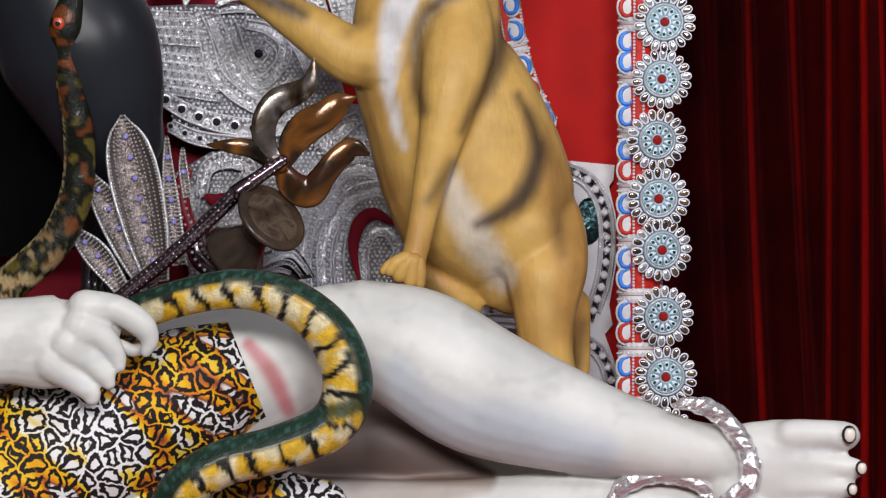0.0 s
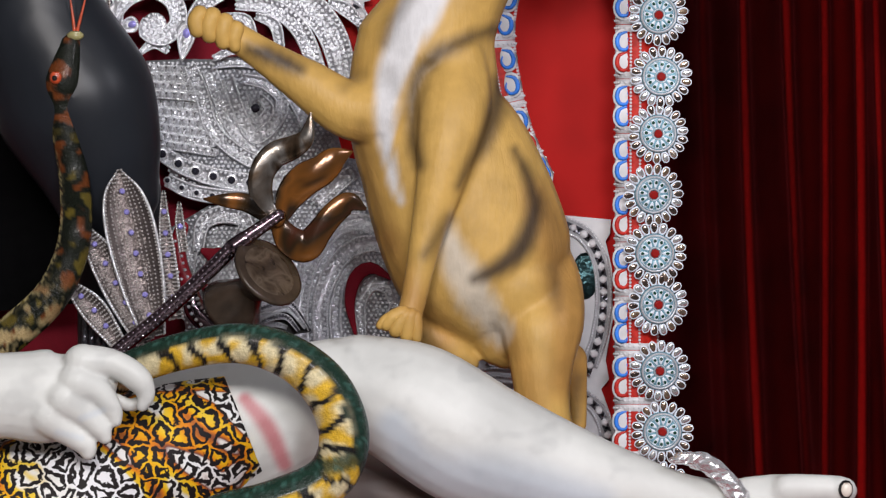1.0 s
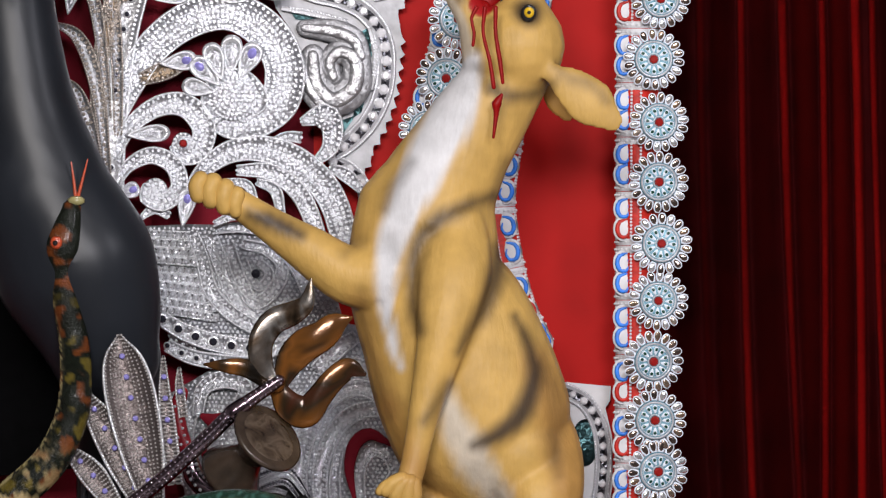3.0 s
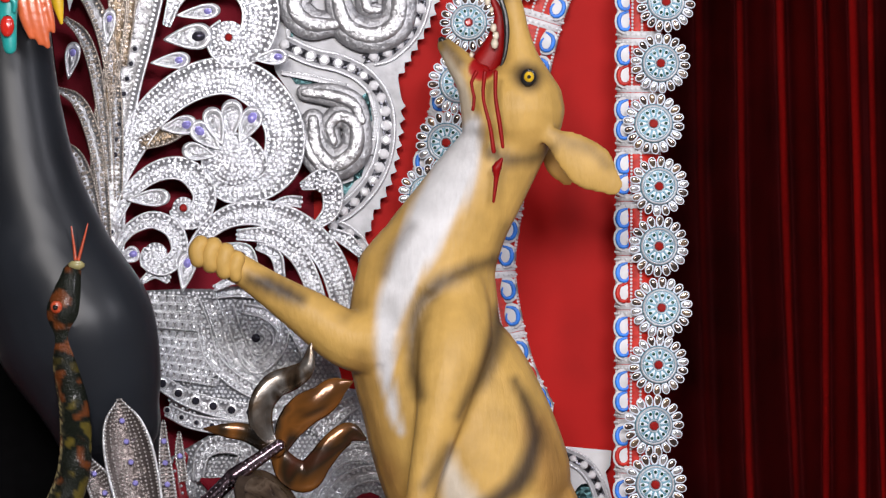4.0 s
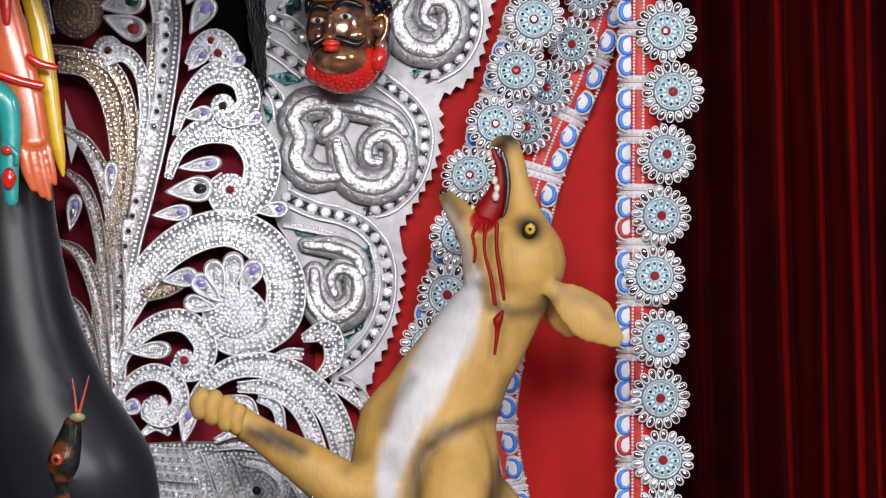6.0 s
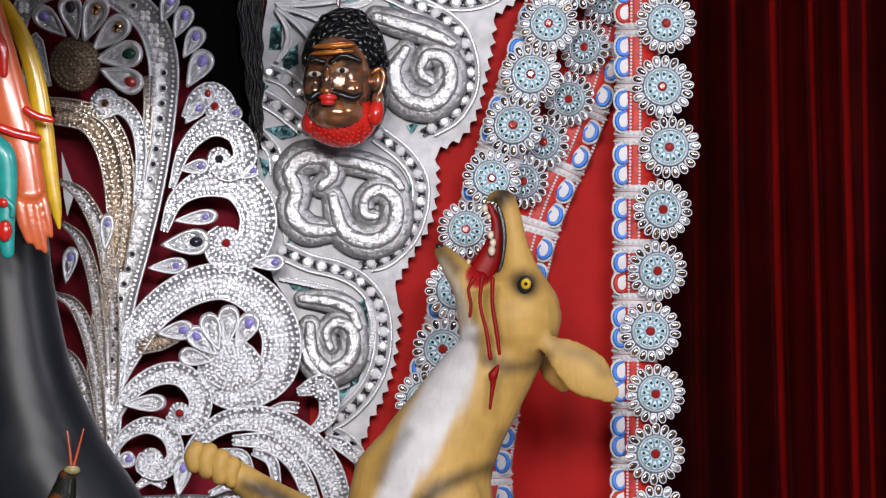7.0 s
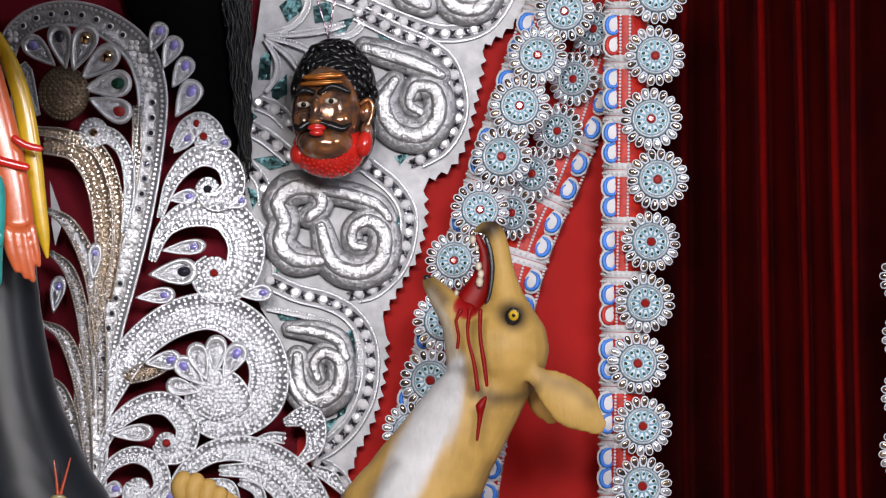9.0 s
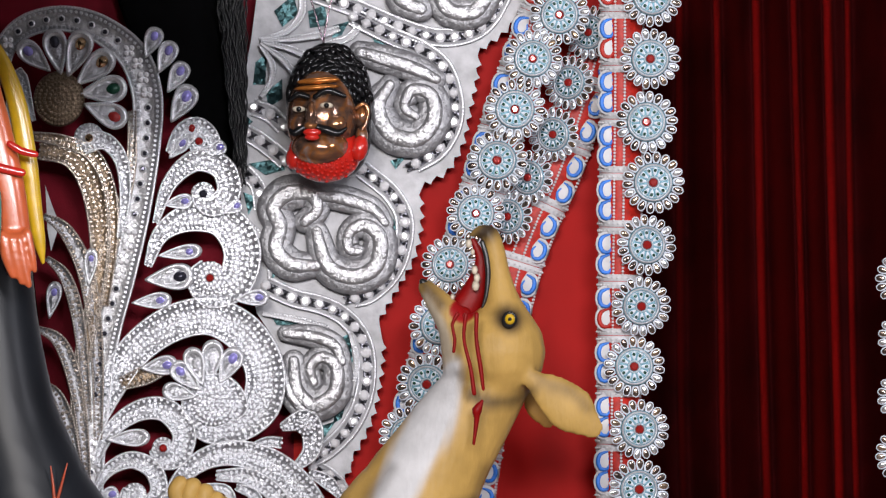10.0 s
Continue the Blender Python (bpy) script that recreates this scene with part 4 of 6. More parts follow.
def scroll(pts, mat=None, rows=(-0.5, -0.17, 0.17, 0.5), stud=3.4, accent=None, accent_gap=24, accent_r=5, name="scroll", parent=None, d=0.205, pitch=8.5, stones=None, rim=None):
    """One stamped foil stroke: an embossed band, beads on both rims and studs in its hollow."""
    LAYER[0] += 1
    d = d - 0.0016 * (LAYER[0] % 7)
    bm = bmesh.new()
    band(bm, pts, d)
    if mat is GOLD or mat is DULL_SILVER:
        stones, rim = stones or GOLD_STONE, DULL_RIM
    ob = part(name, bm, [mat or SILVER, rim or BRIGHT], parent or SCROLLS)
    bm = bmesh.new()
    for side in (-1, 1):
        edge = [(*row[:2], max(row[2] - 2.6, 1)) for row in pts]
        beads(bm, edge, d - 0.0024, side, 1.9, 5.2, 0.0016, 5)
    if accent is None:
        studded(bm, pts, d - 0.0006)
    else:
        for r in rows:
            if abs(r) > 0.1:
                beads(bm, pts, d - 0.0006, r * 1.3, stud, pitch, 0.0022, 6)
    if bm.verts:
        part("studs", bm, [stones or STONE], ob, "rows of small clear stones", smooth=False, kind="stuff")
    else:
        bm.free()
    if accent is not None:
        line, _ = resample(spline(pts, 8.0), accent_gap)
        for k, row in enumerate(line):
            set_stone(row[0], row[1], d - 0.0015, accent_r * 1.5, 0.002, BRIGHT, ob, "stone_cup", 10)
            if name == "stem" and k % 12 in (4, 5, 6, 7):
                for q in range(4):
                    a = math.pi / 4 + q * math.pi / 2
                    set_stone(row[0] + 7 * math.cos(a), row[1] + 7 * math.sin(a), d - 0.0028, 5.5, 0.003, CLEAR, ob, "clover_stone", 8)
            else:
                set_stone(row[0], row[1], d - 0.0028, accent_r, 0.003, accent, ob, "stone", 8)
    return ob


def drop(u, v, length, width, turn, stone=None, mat=None, name="petal", d=0.2, parent=None):
    """A drop-shaped petal with a beaded rim and one stone; turn: degrees from pointing up, clockwise."""
    LAYER[0] += 1
    d = d - 0.0016 * (LAYER[0] % 5)
    width *= 1.42
    length *= 1.06
    c, s = math.cos(radians(turn)), math.sin(radians(turn))
    bm = bmesh.new()
    out = []
    n = 26
    for k in range(n):
        a = 2 * math.pi * k / n
        x = width * math.sin(a) * (0.62 - 0.38 * -math.cos(a)) if math.cos(a) < 0 else width * math.sin(a) * (0.62 + 0.38 * math.cos(a))
        y = -length * math.cos(a)
        out.append((x, y))
    rings = []
    for k, h in ((1.0, 0.004), (1.0, 0.0), (0.9, -0.0035), (0.78, -0.0035), (0.68, 0.0), (0.35, -0.002)):
        rings.append([bm.verts.new(at(u + (x * k) * c - (y * k) * s, v + (x * k) * s + (y * k) * c, d + h)) for x, y in out])
    for j, (a, b) in enumerate(zip(rings, rings[1:])):
        for k in range(n):
            bm.faces.new((a[k], a[(k + 1) % n], b[(k + 1) % n], b[k])).material_index = 1 if 0 < j < 4 else 0
    bm.faces.new(rings[-1])
    bmesh.ops.recalc_face_normals(bm, faces=bm.faces)
    ob = part(name, bm, [mat or SILVER, BRIGHT], parent or SCROLLS)
    bm = bmesh.new()
    run = spline([(x * 0.84, y * 0.84) for x, y in out + out[:1]], 3)
    line, _ = resample(run, 4.6)
    for x, y in line:
        dome(bm, u + x * c - y * s, v + x * s + y * c, d - 0.003, 1.9, 0.0015, 5)
    part("studs", bm, STONE, ob, "rows of small clear stones", smooth=False, kind="stuff")
    if stone is not None:
        y = -length * 0.42
        bm = bmesh.new()
        dome(bm, u - y * s, v + y * c, d - 0.0015, width * 0.28, 0.004, 10, 0, 1.3, turn)
        part("set_stone", bm, stone, ob, "set stone")
    return ob


STRIP = foil("shaded_foil", (0.3, 0.3, 0.32), 0.3, 1500, 0.5, 0.4, 0.75)
GREYED = foil("greyed_foil", (0.52, 0.52, 0.54), 0.32, 1500, 0.5, 0.4, 0.75)
S, V, R, DK = STONE, VIOLET_STONE, RED_STONE, DARK_STONE
# the main stem, curling over the flower, and the brownish inner stem
scroll([(202, -10, 22), (203, -150, 26), (218, -310, 28), (248, -440, 29), (273, -551, 28), (291, -672, 27), (292, -763, 28), (265, -833, 28), (206, -879, 26), (145, -896, 24), (85, -887, 22), (45, -855, 20), (28, -800, 16)], GREYED, rows=(-0.45, 0, 0.45), accent=DK, accent_gap=27, accent_r=5, name="stem")
scroll([(176, -89, 12), (180, -269, 14), (208, -410, 15), (243, -531, 13), (265, -631, 10), (266, -732, 8)], DULL_SILVER, rows=(-0.3, 0.3), name="stem")
scroll([(103, -662, 18), (163, -653, 24), (199, -598, 24), (213, -508, 20), (209, -407, 14), (188, -287, 10)], GOLD, name="stem")
scroll([(87, -687, 8), (143, -678, 12), (198, -653, 13), (229, -588, 12), (235, -498, 10), (222, -387, 8)], GOLD, rows=(-0.3, 0.3), name="stem")
scroll([(181, -673, 20), (218, -679, 16), (248, -644, 13), (256, -578, 10), (247, -508, 6)], rows=(-0.3, 0.3), name="scroll")
scroll([(52, -687, 6), (53, -737, 12), (65, -798, 12), (92, -713, 4)], rows=(0,), name="scroll")
# the flower
u0, v0 = 136, -753
bm = bmesh.new()
blob(bm, u0, v0, 0.2, 46, 50, 16, 0, 28)
core = part("flower_centre", bm, GOLD, SCROLLS, "dull gold beaded flower centre")
bm = bmesh.new()
for ring, count in ((8, 8), (17, 16), (26, 24), (35, 32), (42, 40)):
    for k in range(count):
        a = 2 * math.pi * k / count
        dome(bm, u0 + ring * math.cos(a), v0 + ring * 1.08 * math.sin(a), 0.2 - 16 * U * math.sqrt(max(0, 1 - (ring / 47) ** 2)), 3.2, 0.0025, 6)
part("studs", bm, GOLD, core, "rings of gold beads", smooth=False, kind="stuff")
for (u, v, ln, w, turn), stone in zip([(92, -827, 36, 20, -48), (130, -837, 40, 22, -12), (166, -834, 42, 24, 20), (197, -807, 42, 24, 48), (213, -769, 42, 25, 80), (218, -729, 40, 23, 112)], (V, DK, AMBER, AMBER, GREEN_STONE, R)):
    drop(u, v, ln, w, turn, stone)
# buds along the stem's outer side
for (u, v, ln, w, turn), stone in zip([(299, -855, 28, 17, 22), (324, -829, 30, 18, 24), (344, -793, 30, 18, 30), (354, -746, 36, 22, 30), (371, -694, 20, 15, 10), (416, -666, 18, 14, 60)], (V, V, V, V, R, V)):
    drop(u, v, ln, w, turn, stone)
# scrolls on the stem's right, from the top down
scroll([(333, -660, 8), (351, -695, 13), (378, -712, 13), (405, -695, 13), (411, -668, 12), (386, -658, 10), (373, -675, 7)])
scroll([(310, -534, 6), (334, -604, 14), (379, -645, 20), (426, -634, 22), (440, -590, 22), (410, -564, 20), (385, -580, 13), (386, -600, 7)])
drop(350, -571, 26, 14, 80, V)
drop(349, -668, 24, 14, 40, V)
scroll([(298, -458, 8), (320, -514, 16), (370, -544, 26), (430, -540, 32), (464, -490, 34), (452, -430, 32), (407, -409, 26), (381, -439, 16), (398, -461, 10)], rows=(-0.55, -0.28, 0, 0.28, 0.55))
drop(354, -481, 38, 14, 82, V)
drop(336, -437, 42, 24, 84, DK)
drop(305, -395, 34, 15, 84, V)
drop(482, -402, 30, 15, 84, V)
drop(447, -562, 18, 12, 60, V)
# the great scroll with its shell
scroll([(201, -137, 6), (229, -227, 24), (273, -303, 30), (337, -353, 33), (407, -369, 34), (468, -340, 36), (506, -280, 36), (501, -215, 36), (460, -180, 34), (410, -174, 30), (379, -199, 22)], rows=(-0.6, -0.36, -0.12, 0.12, 0.36, 0.6))
scroll([(254, -248, 12), (294, -263, 18), (323, -278, 16), (338, -283, 8)], GOLD)
scroll([(452, -190, 8), (467, -210, 14), (439, -239, 24), (404, -239, 28), (384, -209, 26), (405, -181, 20)], rows=(-0.6, -0.3, 0, 0.3, 0.6))
for (u, v, ln, w, turn), stone in zip([(357, -233, 26, 15, -78), (369, -261, 30, 17, -48), (386, -279, 30, 17, -20), (413, -289, 32, 18, 4), (443, -281, 30, 18, 28)], (None, V, None, None, V)):
    drop(u, v, ln * 1.15, w * 1.1, turn, stone)


def boss(u, v, r, d=0.196, stone=None):
    """A rounded disc with rings of small stones, at a scroll's end."""
    bm = bmesh.new()
    blob(bm, u, v, d + 0.004, r, r, 8 / 1.0, 0, 22)
    ob = part("boss", bm, SILVER, SCROLLS, "rounded silver boss")
    bm = bmesh.new()
    ring = r - 3
    while ring > (9 if stone else 2):
        count = max(4, int(2 * math.pi * ring / 7.5))
        for k in range(count):
            a = 2 * math.pi * k / count
            dome(bm, u + ring * math.cos(a), v + ring * math.sin(a), d + 0.004 - 8 * U * math.sqrt(1 - (ring / r) ** 2), 2.9, 0.002, 6)
        ring -= 8
    part("studs", bm, STONE, ob, "rings of small clear stones", smooth=False, kind="stuff")
    if stone:
        set_stone(u, v, d - 0.002, 8, 0.004, stone, ob, "stone", 10)


for (u, v, r), stone in zip([(417, -219, 44), (408, -437, 30), (394, -586, 22), (385, -680, 15)] + [(329, -135, 20), (280, -52, 22), (581, -179, 20), (190, -684, 27)], (None, R, DK, R, R, None, None, AMBER)):
    boss(u, v, r, stone=stone)
drop(320, -280, 32, 18, 82, V)
# scrolls below it
scroll([(209, -106, 6), (234, -162, 14), (283, -200, 19), (333, -202, 22), (366, -162, 22), (354, -120, 20), (326, -112, 14), (312, -132, 9)], rows=(-0.4, 0, 0.4))
drop(266, -152, 38, 16, 86, None)
scroll([(212, -62, 6), (234, -96, 12), (274, -114, 16), (312, -96, 17), (322, -56, 16), (294, -30, 16), (262, -40, 12), (266, -62, 8)], rows=(-0.35, 0.35))
drop(232, -50, 20, 15, 70, V)
drop(334, -22, 34, 17, 10, V)
scroll([(254, -2, 5), (279, -20, 10), (304, -7, 8)], rows=(0,))
scroll([(339, -32, 8), (356, -77, 14), (404, -117, 20), (464, -127, 24), (534, -102, 26), (589, -44, 26), (615, 36, 24), (623, 126, 20)], rows=(-0.5, -0.2, 0.2, 0.5))
scroll([(424, -88, 10), (484, -85, 16), (534, -49, 17), (564, 16, 16), (575, 76, 14)], rows=(-0.4, 0, 0.4))
scroll([(404, -68, 6), (442, -63, 9), (456, -31, 8)], rows=(0,))
scroll([(459, -68, 7), (492, -53, 11), (502, -13, 9)], rows=(0,))
scroll([(384, 7, 6), (424, -8, 9), (474, 7, 10)], rows=(0,))
scroll([(538, -174, 8), (578, -186, 22), (593, -164, 20), (589, -129, 16), (564, -104, 8)], rows=(-0.4, 0, 0.4))
scroll([(474, -133, 4), (509, -148, 9), (538, -146, 11)], rows=(0,))
scroll([(589, -94, 8), (619, -79, 13), (644, -54, 8)], rows=(0,))
# curved strands between the stem and the dark figure
for pts in ([(112, -545, 5), (150, -520, 13), (185, -455, 16), (203, -370, 14), (212, -270, 11), (214, -150, 8)], [(118, -470, 5), (150, -440, 11), (172, -380, 12), (186, -290, 10), (196, -180, 7)],
            [(104, -345, 5), (140, -325, 12), (165, -275, 14), (182, -200, 12), (192, -110, 9), (198, -20, 7)], [(112, -250, 5), (140, -228, 10), (160, -180, 12), (176, -110, 9), (188, -40, 6)], [(128, -170, 4), (148, -140, 9), (165, -90, 10), (178, -30, 7)]):
    scroll(pts, STRIP, name="strand", stones=GOLD_STONE, rim=DULL_RIM)
drop(130, -395, 32, 14, 10, V, STRIP)
drop(196, -455, 32, 12, 4, V, STRIP)
bm = bmesh.new()
plate(bm, [(114, -598), (124, -570), (136, -540), (138, -522), (126, -482), (119, -520)], 0.2, 0.003)
part("card_tip", bm, CARD, SCROLLS, "plain pale card tip", smooth=False)
# the cup-shaped skirt below the scrolls
LOW = thing("skirt_ornament", "stamped silver foil skirt with bead rows and drop motif", "ornament panel")
bm = bmesh.new()
plate(bm, [(250, 12), (334, 8), (434, 9), (505, 37), (565, 106), (605, 146), (626, 226), (586, 266), (526, 266), (446, 247), (366, 238), (306, 213), (291, 148), (273, 78)], 0.222, 0.006)
ground_plate = part("backing", bm, SILVER, LOW, "flat silver foil backing")
bm = bmesh.new()
fill_stones(bm, [(250, 12), (334, 8), (434, 9), (505, 37), (565, 106), (605, 146), (626, 226), (586, 266), (526, 266), (446, 247), (366, 238), (306, 213), (291, 148), (273, 78)], 0.2218)
part("studs", bm, STONE, ground_plate, "close rows of small clear stones", smooth=False, kind="stuff")
for k in range(10):
    y = 15 * k
    scroll([(251 + 4.8 * k, 24 + y, 7.6), (350 + 4.2 * k, 28 + y * 1.08, 7.6)], STRIP, rows=(), accent=STONE, accent_gap=12.5, accent_r=4.2, parent=LOW, d=0.2205, name="beaded_strip")
scroll([(343, 20, 12), (363, 67, 13), (380, 127, 14), (420, 169, 14), (475, 199, 14)], rows=(0,), accent=None, parent=LOW, d=0.2205, name="rib", stud=6)
scroll([(377, 27, 14), (400, 87, 15), (425, 137, 15), (475, 177, 15), (525, 146, 14)], rows=(-0.35, 0.35), parent=LOW, d=0.2205, name="rib")
scroll([(410, 42, 11), (430, 102, 12), (457, 147, 13), (495, 117, 13), (505, 79, 12), (475, 52, 11), (435, 42, 10)], rows=(-0.3, 0.3), parent=LOW, d=0.2205, name="drop_motif")
scroll([(435, 69, 8), (450, 105, 9), (467, 119, 9), (483, 95, 9), (465, 75, 8)], rows=(0,), parent=LOW, d=0.2205, name="drop_motif")
scroll([(505, 52, 10), (535, 91, 13), (550, 126, 12)], rows=(-0.3, 0.3), parent=LOW, d=0.2205, name="rib")
scroll([(384, 17, 9), (434, 13, 10), (495, 25, 9)], rows=(0,), parent=LOW, d=0.2205, name="beaded_strip")
bm = bmesh.new()
dome(bm, 458, 95, 0.209, 8, 0.004, 12)
part("set_stone", bm, DARK_STONE, LOW, "round dark stone")
scroll([(293, 176, 14), (335, 200, 16), (396, 219, 17), (476, 227, 17), (546, 211, 14)], rows=(-0.5, 0, 0.5), accent=DK, accent_gap=32, accent_r=8, parent=LOW, d=0.2205, name="border")
scroll([(302, 223, 12), (346, 243, 14), (406, 252, 14), (466, 252, 10)], rows=(-0.3, 0, 0.3), accent=DK, accent_gap=28, accent_r=5, parent=LOW, d=0.2205, name="border")
# the swirling ground behind the trident
SWIRL = thing("swirl_ornament", "stamped silver foil swirls with a maroon crescent", "ornament panel")
bm = bmesh.new()
plate(bm, [(306, 308), (376, 267), (476, 262), (565, 176), (645, 186), (696, 265), (727, 345), (738, 566), (568, 587), (487, 547), (337, 508)], 0.224, 0.006)
ground_plate = part("backing", bm, SILVER, SWIRL, "flat silver foil backing")
bm = bmesh.new()
fill_stones(bm, [(306, 308), (376, 267), (476, 262), (565, 176), (645, 186), (696, 265), (727, 345), (738, 566), (568, 587), (487, 547), (337, 508)], 0.2238)
part("studs", bm, STONE, ground_plate, "close rows of small clear stones", smooth=False, kind="stuff")
for pts in ([(543, 557, 12), (537, 447, 15), (555, 366, 17), (596, 311, 17), (646, 296, 16), (696, 325, 13)], [(578, 557, 13), (573, 447, 15), (592, 386, 16), (626, 346, 16), (671, 334, 15), (707, 355, 12)], [(608, 557, 11), (599, 466, 11), (607, 406, 8)]):
    scroll(pts, rows=(-0.35, 0, 0.35), parent=SWIRL, name="swirl", d=0.2225)
for pts in ([(508, 557, 12), (515, 467, 15), (527, 407, 14)], [(566, 266, 14), (606, 226, 16), (636, 206, 12)], [(586, 296, 12), (626, 256, 14), (666, 266, 12)], [(356, 348, 10), (366, 298, 14), (406, 282, 17), (441, 297, 14), (426, 327, 10)], [(337, 408, 10), (344, 348, 12), (366, 318, 8)], [(647, 496, 8), (643, 441, 12), (662, 406, 15), (692, 411, 14), (707, 446, 12), (687, 476, 10)]):
    scroll(pts, rows=(-0.35, 0, 0.35), parent=SWIRL, name="swirl", d=0.2225)
bm = bmesh.new()
tube(bm, [(635, 496, 3), (625, 441, 9), (635, 396, 12), (662, 378, 11), (697, 396, 4)], 0.206, 0.3, 10)
part("crescent", bm, MAROON, SWIRL, "maroon velvet crescent")
bm = bmesh.new()
tube(bm, [(366, 348, 6), (391, 358, 16), (416, 347, 8)], 0.206, 0.3, 10)
tube(bm, [(369, 413, 8), (385, 428, 14), (402, 420, 8)], 0.206, 0.3, 10)
part("crescent", bm, MAROON, SWIRL, "maroon velvet crescent")
# upright feather-like leaves


def feather(pts, label, d):
    ob = thing("foil_leaf", label, "foil leaf", "foil leaves")
    bm = bmesh.new()
    band(bm, pts, d, 0.008, 0.004)
    base = part("blade", bm, [GOLD_SILVER, BRIGHT], ob)
    bm = bmesh.new()
    for off in (-0.85, 0.85):
        beads(bm, pts, d - 0.003, off, 2.6, 6, 0.0018, 5)
    for off in (-0.62, 0.62, -0.42, 0.42, -0.24, 0.24):
        beads(bm, pts, d - 0.0012, off, 2.2, 7, 0.0018, 5)
    part("studs", bm, LEAF_STONE, base, "rows of small clear stones", smooth=False, kind="stuff")
    line, _ = resample(spline(pts, 8.0), 34)
    for row in line[1:-1]:
        set_stone(row[0], row[1], d - 0.004, 5.5, 0.004, VIOLET_STONE, base, "violet_stone", 8)


LEAF_STONE = material("leaf_stone", (0.5, 0.47, 0.45), 0.16, 0.4, spread=0.3, scale=200)
GOLD_SILVER = foil("greyed_silver_foil", (0.15, 0.125, 0.12), 0.3, 1500, 0.5, 0.4, 0.7)
feather([(277, 499, 22), (258, 408, 40), (236, 308, 46), (222, 243, 34), (217, 205, 4)], "tall silver foil leaf with violet stones", -0.085)
feather([(262, 509, 18), (222, 429, 28), (186, 359, 26), (164, 321, 14), (156, 301, 3)], "narrow silver foil leaf leaning outward", -0.075)
feather([(212, 509, 16), (172, 454, 24), (141, 421, 16), (124, 404, 4)], "short silver foil leaf leaning outward", -0.07)
feather([(317, 468, 14), (304, 368, 15), (297, 298, 10), (295, 240, 2)], "thin plain silver foil leaf", -0.065)
feather([(331, 348, 8), (324, 298, 8), (323, 260, 2)], "thin plain silver foil leaf", -0.06)

# ---- scalloped white panel ----
PANEL = thing("scalloped_panel", "white card panel with saw-tooth edge, clear stones and silver clouds", "ornament panel")


def toothed(pts, tooth=9.0, step=23.0):
    """A saw-tooth edge along a line of grid points, teeth to the line's left."""
    line, tan = resample(spline(pts, 6.0), step / 3)
    out = []
    for k, (row, t) in enumerate(zip(line, tan)):
        h = (0.0, 0.35, 1.0)[k % 3] * tooth
        out.append((row[0] + t[1] * h, row[1] - t[0] * h))
    return out


edge = []
for pts in ([(992, -1050), (958, -938), (928, -887), (883, -852)], [(879, -838), (872, -786), (860, -725), (850, -680), (825, -634), (787, -612)], [(777, -588), (778, -533), (766, -478), (745, -438), (722, -397), (702, -360)], [(714, -332), (710, -272), (699, -207), (680, -157), (658, -120)], [(662, -114), (649, -89), (644, -69)]):
    edge += toothed(pts)
bm = bmesh.new()
plate(bm, edge + [(610, -101), (588, -161), (584, -196), (559, -206), (529, -230), (523, -330), (492, -375), (477, -430), (464, -510), (459, -631), (455, -741), (476, -863), (497, -1045)], 0.236, 0.008)
part("card", bm, CARD, PANEL, "white card sheet with saw-tooth edge", smooth=False)


def stone_band(pts, width, parent, d=0.232, big=10.5, gap=25.0, dark=True):
    """A white ribbon with a row of large clear stones, small beads and dark notches between them."""
    rows = [(u, v, width) for u, v in pts]
    bm = bmesh.new()
    band(bm, rows, d, 0.004, 0.0016)
    ob = part("stone_band", bm, [CARD, BRIGHT], parent, "white ribbon set with stones")
    bm = bmesh.new()
    for off in (-0.86, 0.86):
        beads(bm, rows, d - 0.0012, off, 2.0, 5.4, 0.0016, 5)
    part("studs", bm, STONE, ob, "rows of small clear stones", smooth=False, kind="stuff")
    line, tan = resample(spline(rows, 6.0), gap)
    notches = bmesh.new()
    for k, (row, t) in enumerate(zip(line, tan)):
        set_stone(row[0], row[1], d - 0.001, big * random.choice((0.86, 0.95, 1.04)), 0.0045, CLEAR, ob, "clear_stone", 9, random.uniform(0, 40))
        if dark:
            for s in (-1, 1):
                cu, cv = row[0] + t[0] * gap / 2 - t[1] * s * width * 0.42, row[1] + t[1] * gap / 2 + t[0] * s * width * 0.42
                tri = [(cu + t[0] * 8.5, cv + t[1] * 8.5), (cu - t[0] * 8.5, cv - t[1] * 8.5), (cu + t[1] * s * 10, cv - t[0] * s * 10)]
                plate(notches, tri, d - 0.0022, 0.002)
    if dark:
        part("dark_inlay", notches, DARK_FOIL, ob, "dark cut-out notches", smooth=False, kind="stuff")
    else:
        notches.free()


stone_band([(591, -945), (662, -920), (732, -891), (803, -870), (863, -877), (901, -907), (938, -979)], 17, PANEL)
stone_band([(657, -905), (722, -873), (778, -848), (818, -816), (837, -765), (836, -715), (810, -669), (770, -644)], 17, PANEL, 0.230)
stone_band([(675, -633), (725, -593), (751, -548), (748, -493), (729, -447), (692, -412), (665, -404)], 17, PANEL)
stone_band([(507, -425), (557, -403), (607, -391), (649, -369), (680, -327), (688, -272), (679, -217), (655, -171), (620, -136), (590, -119)], 17, PANEL, 0.230)
stone_band([(594, -104), (619, -94), (644, -69), (654, -34)], 13, PANEL)
stone_band([(481, -742), (511, -730), (535, -707)], 16, PANEL)
stone_band([(469, -696), (496, -681), (539, -647)], 16, PANEL, 0.230)
stone_band([(464, -631), (490, -601), (497, -561)], 13, PANEL)
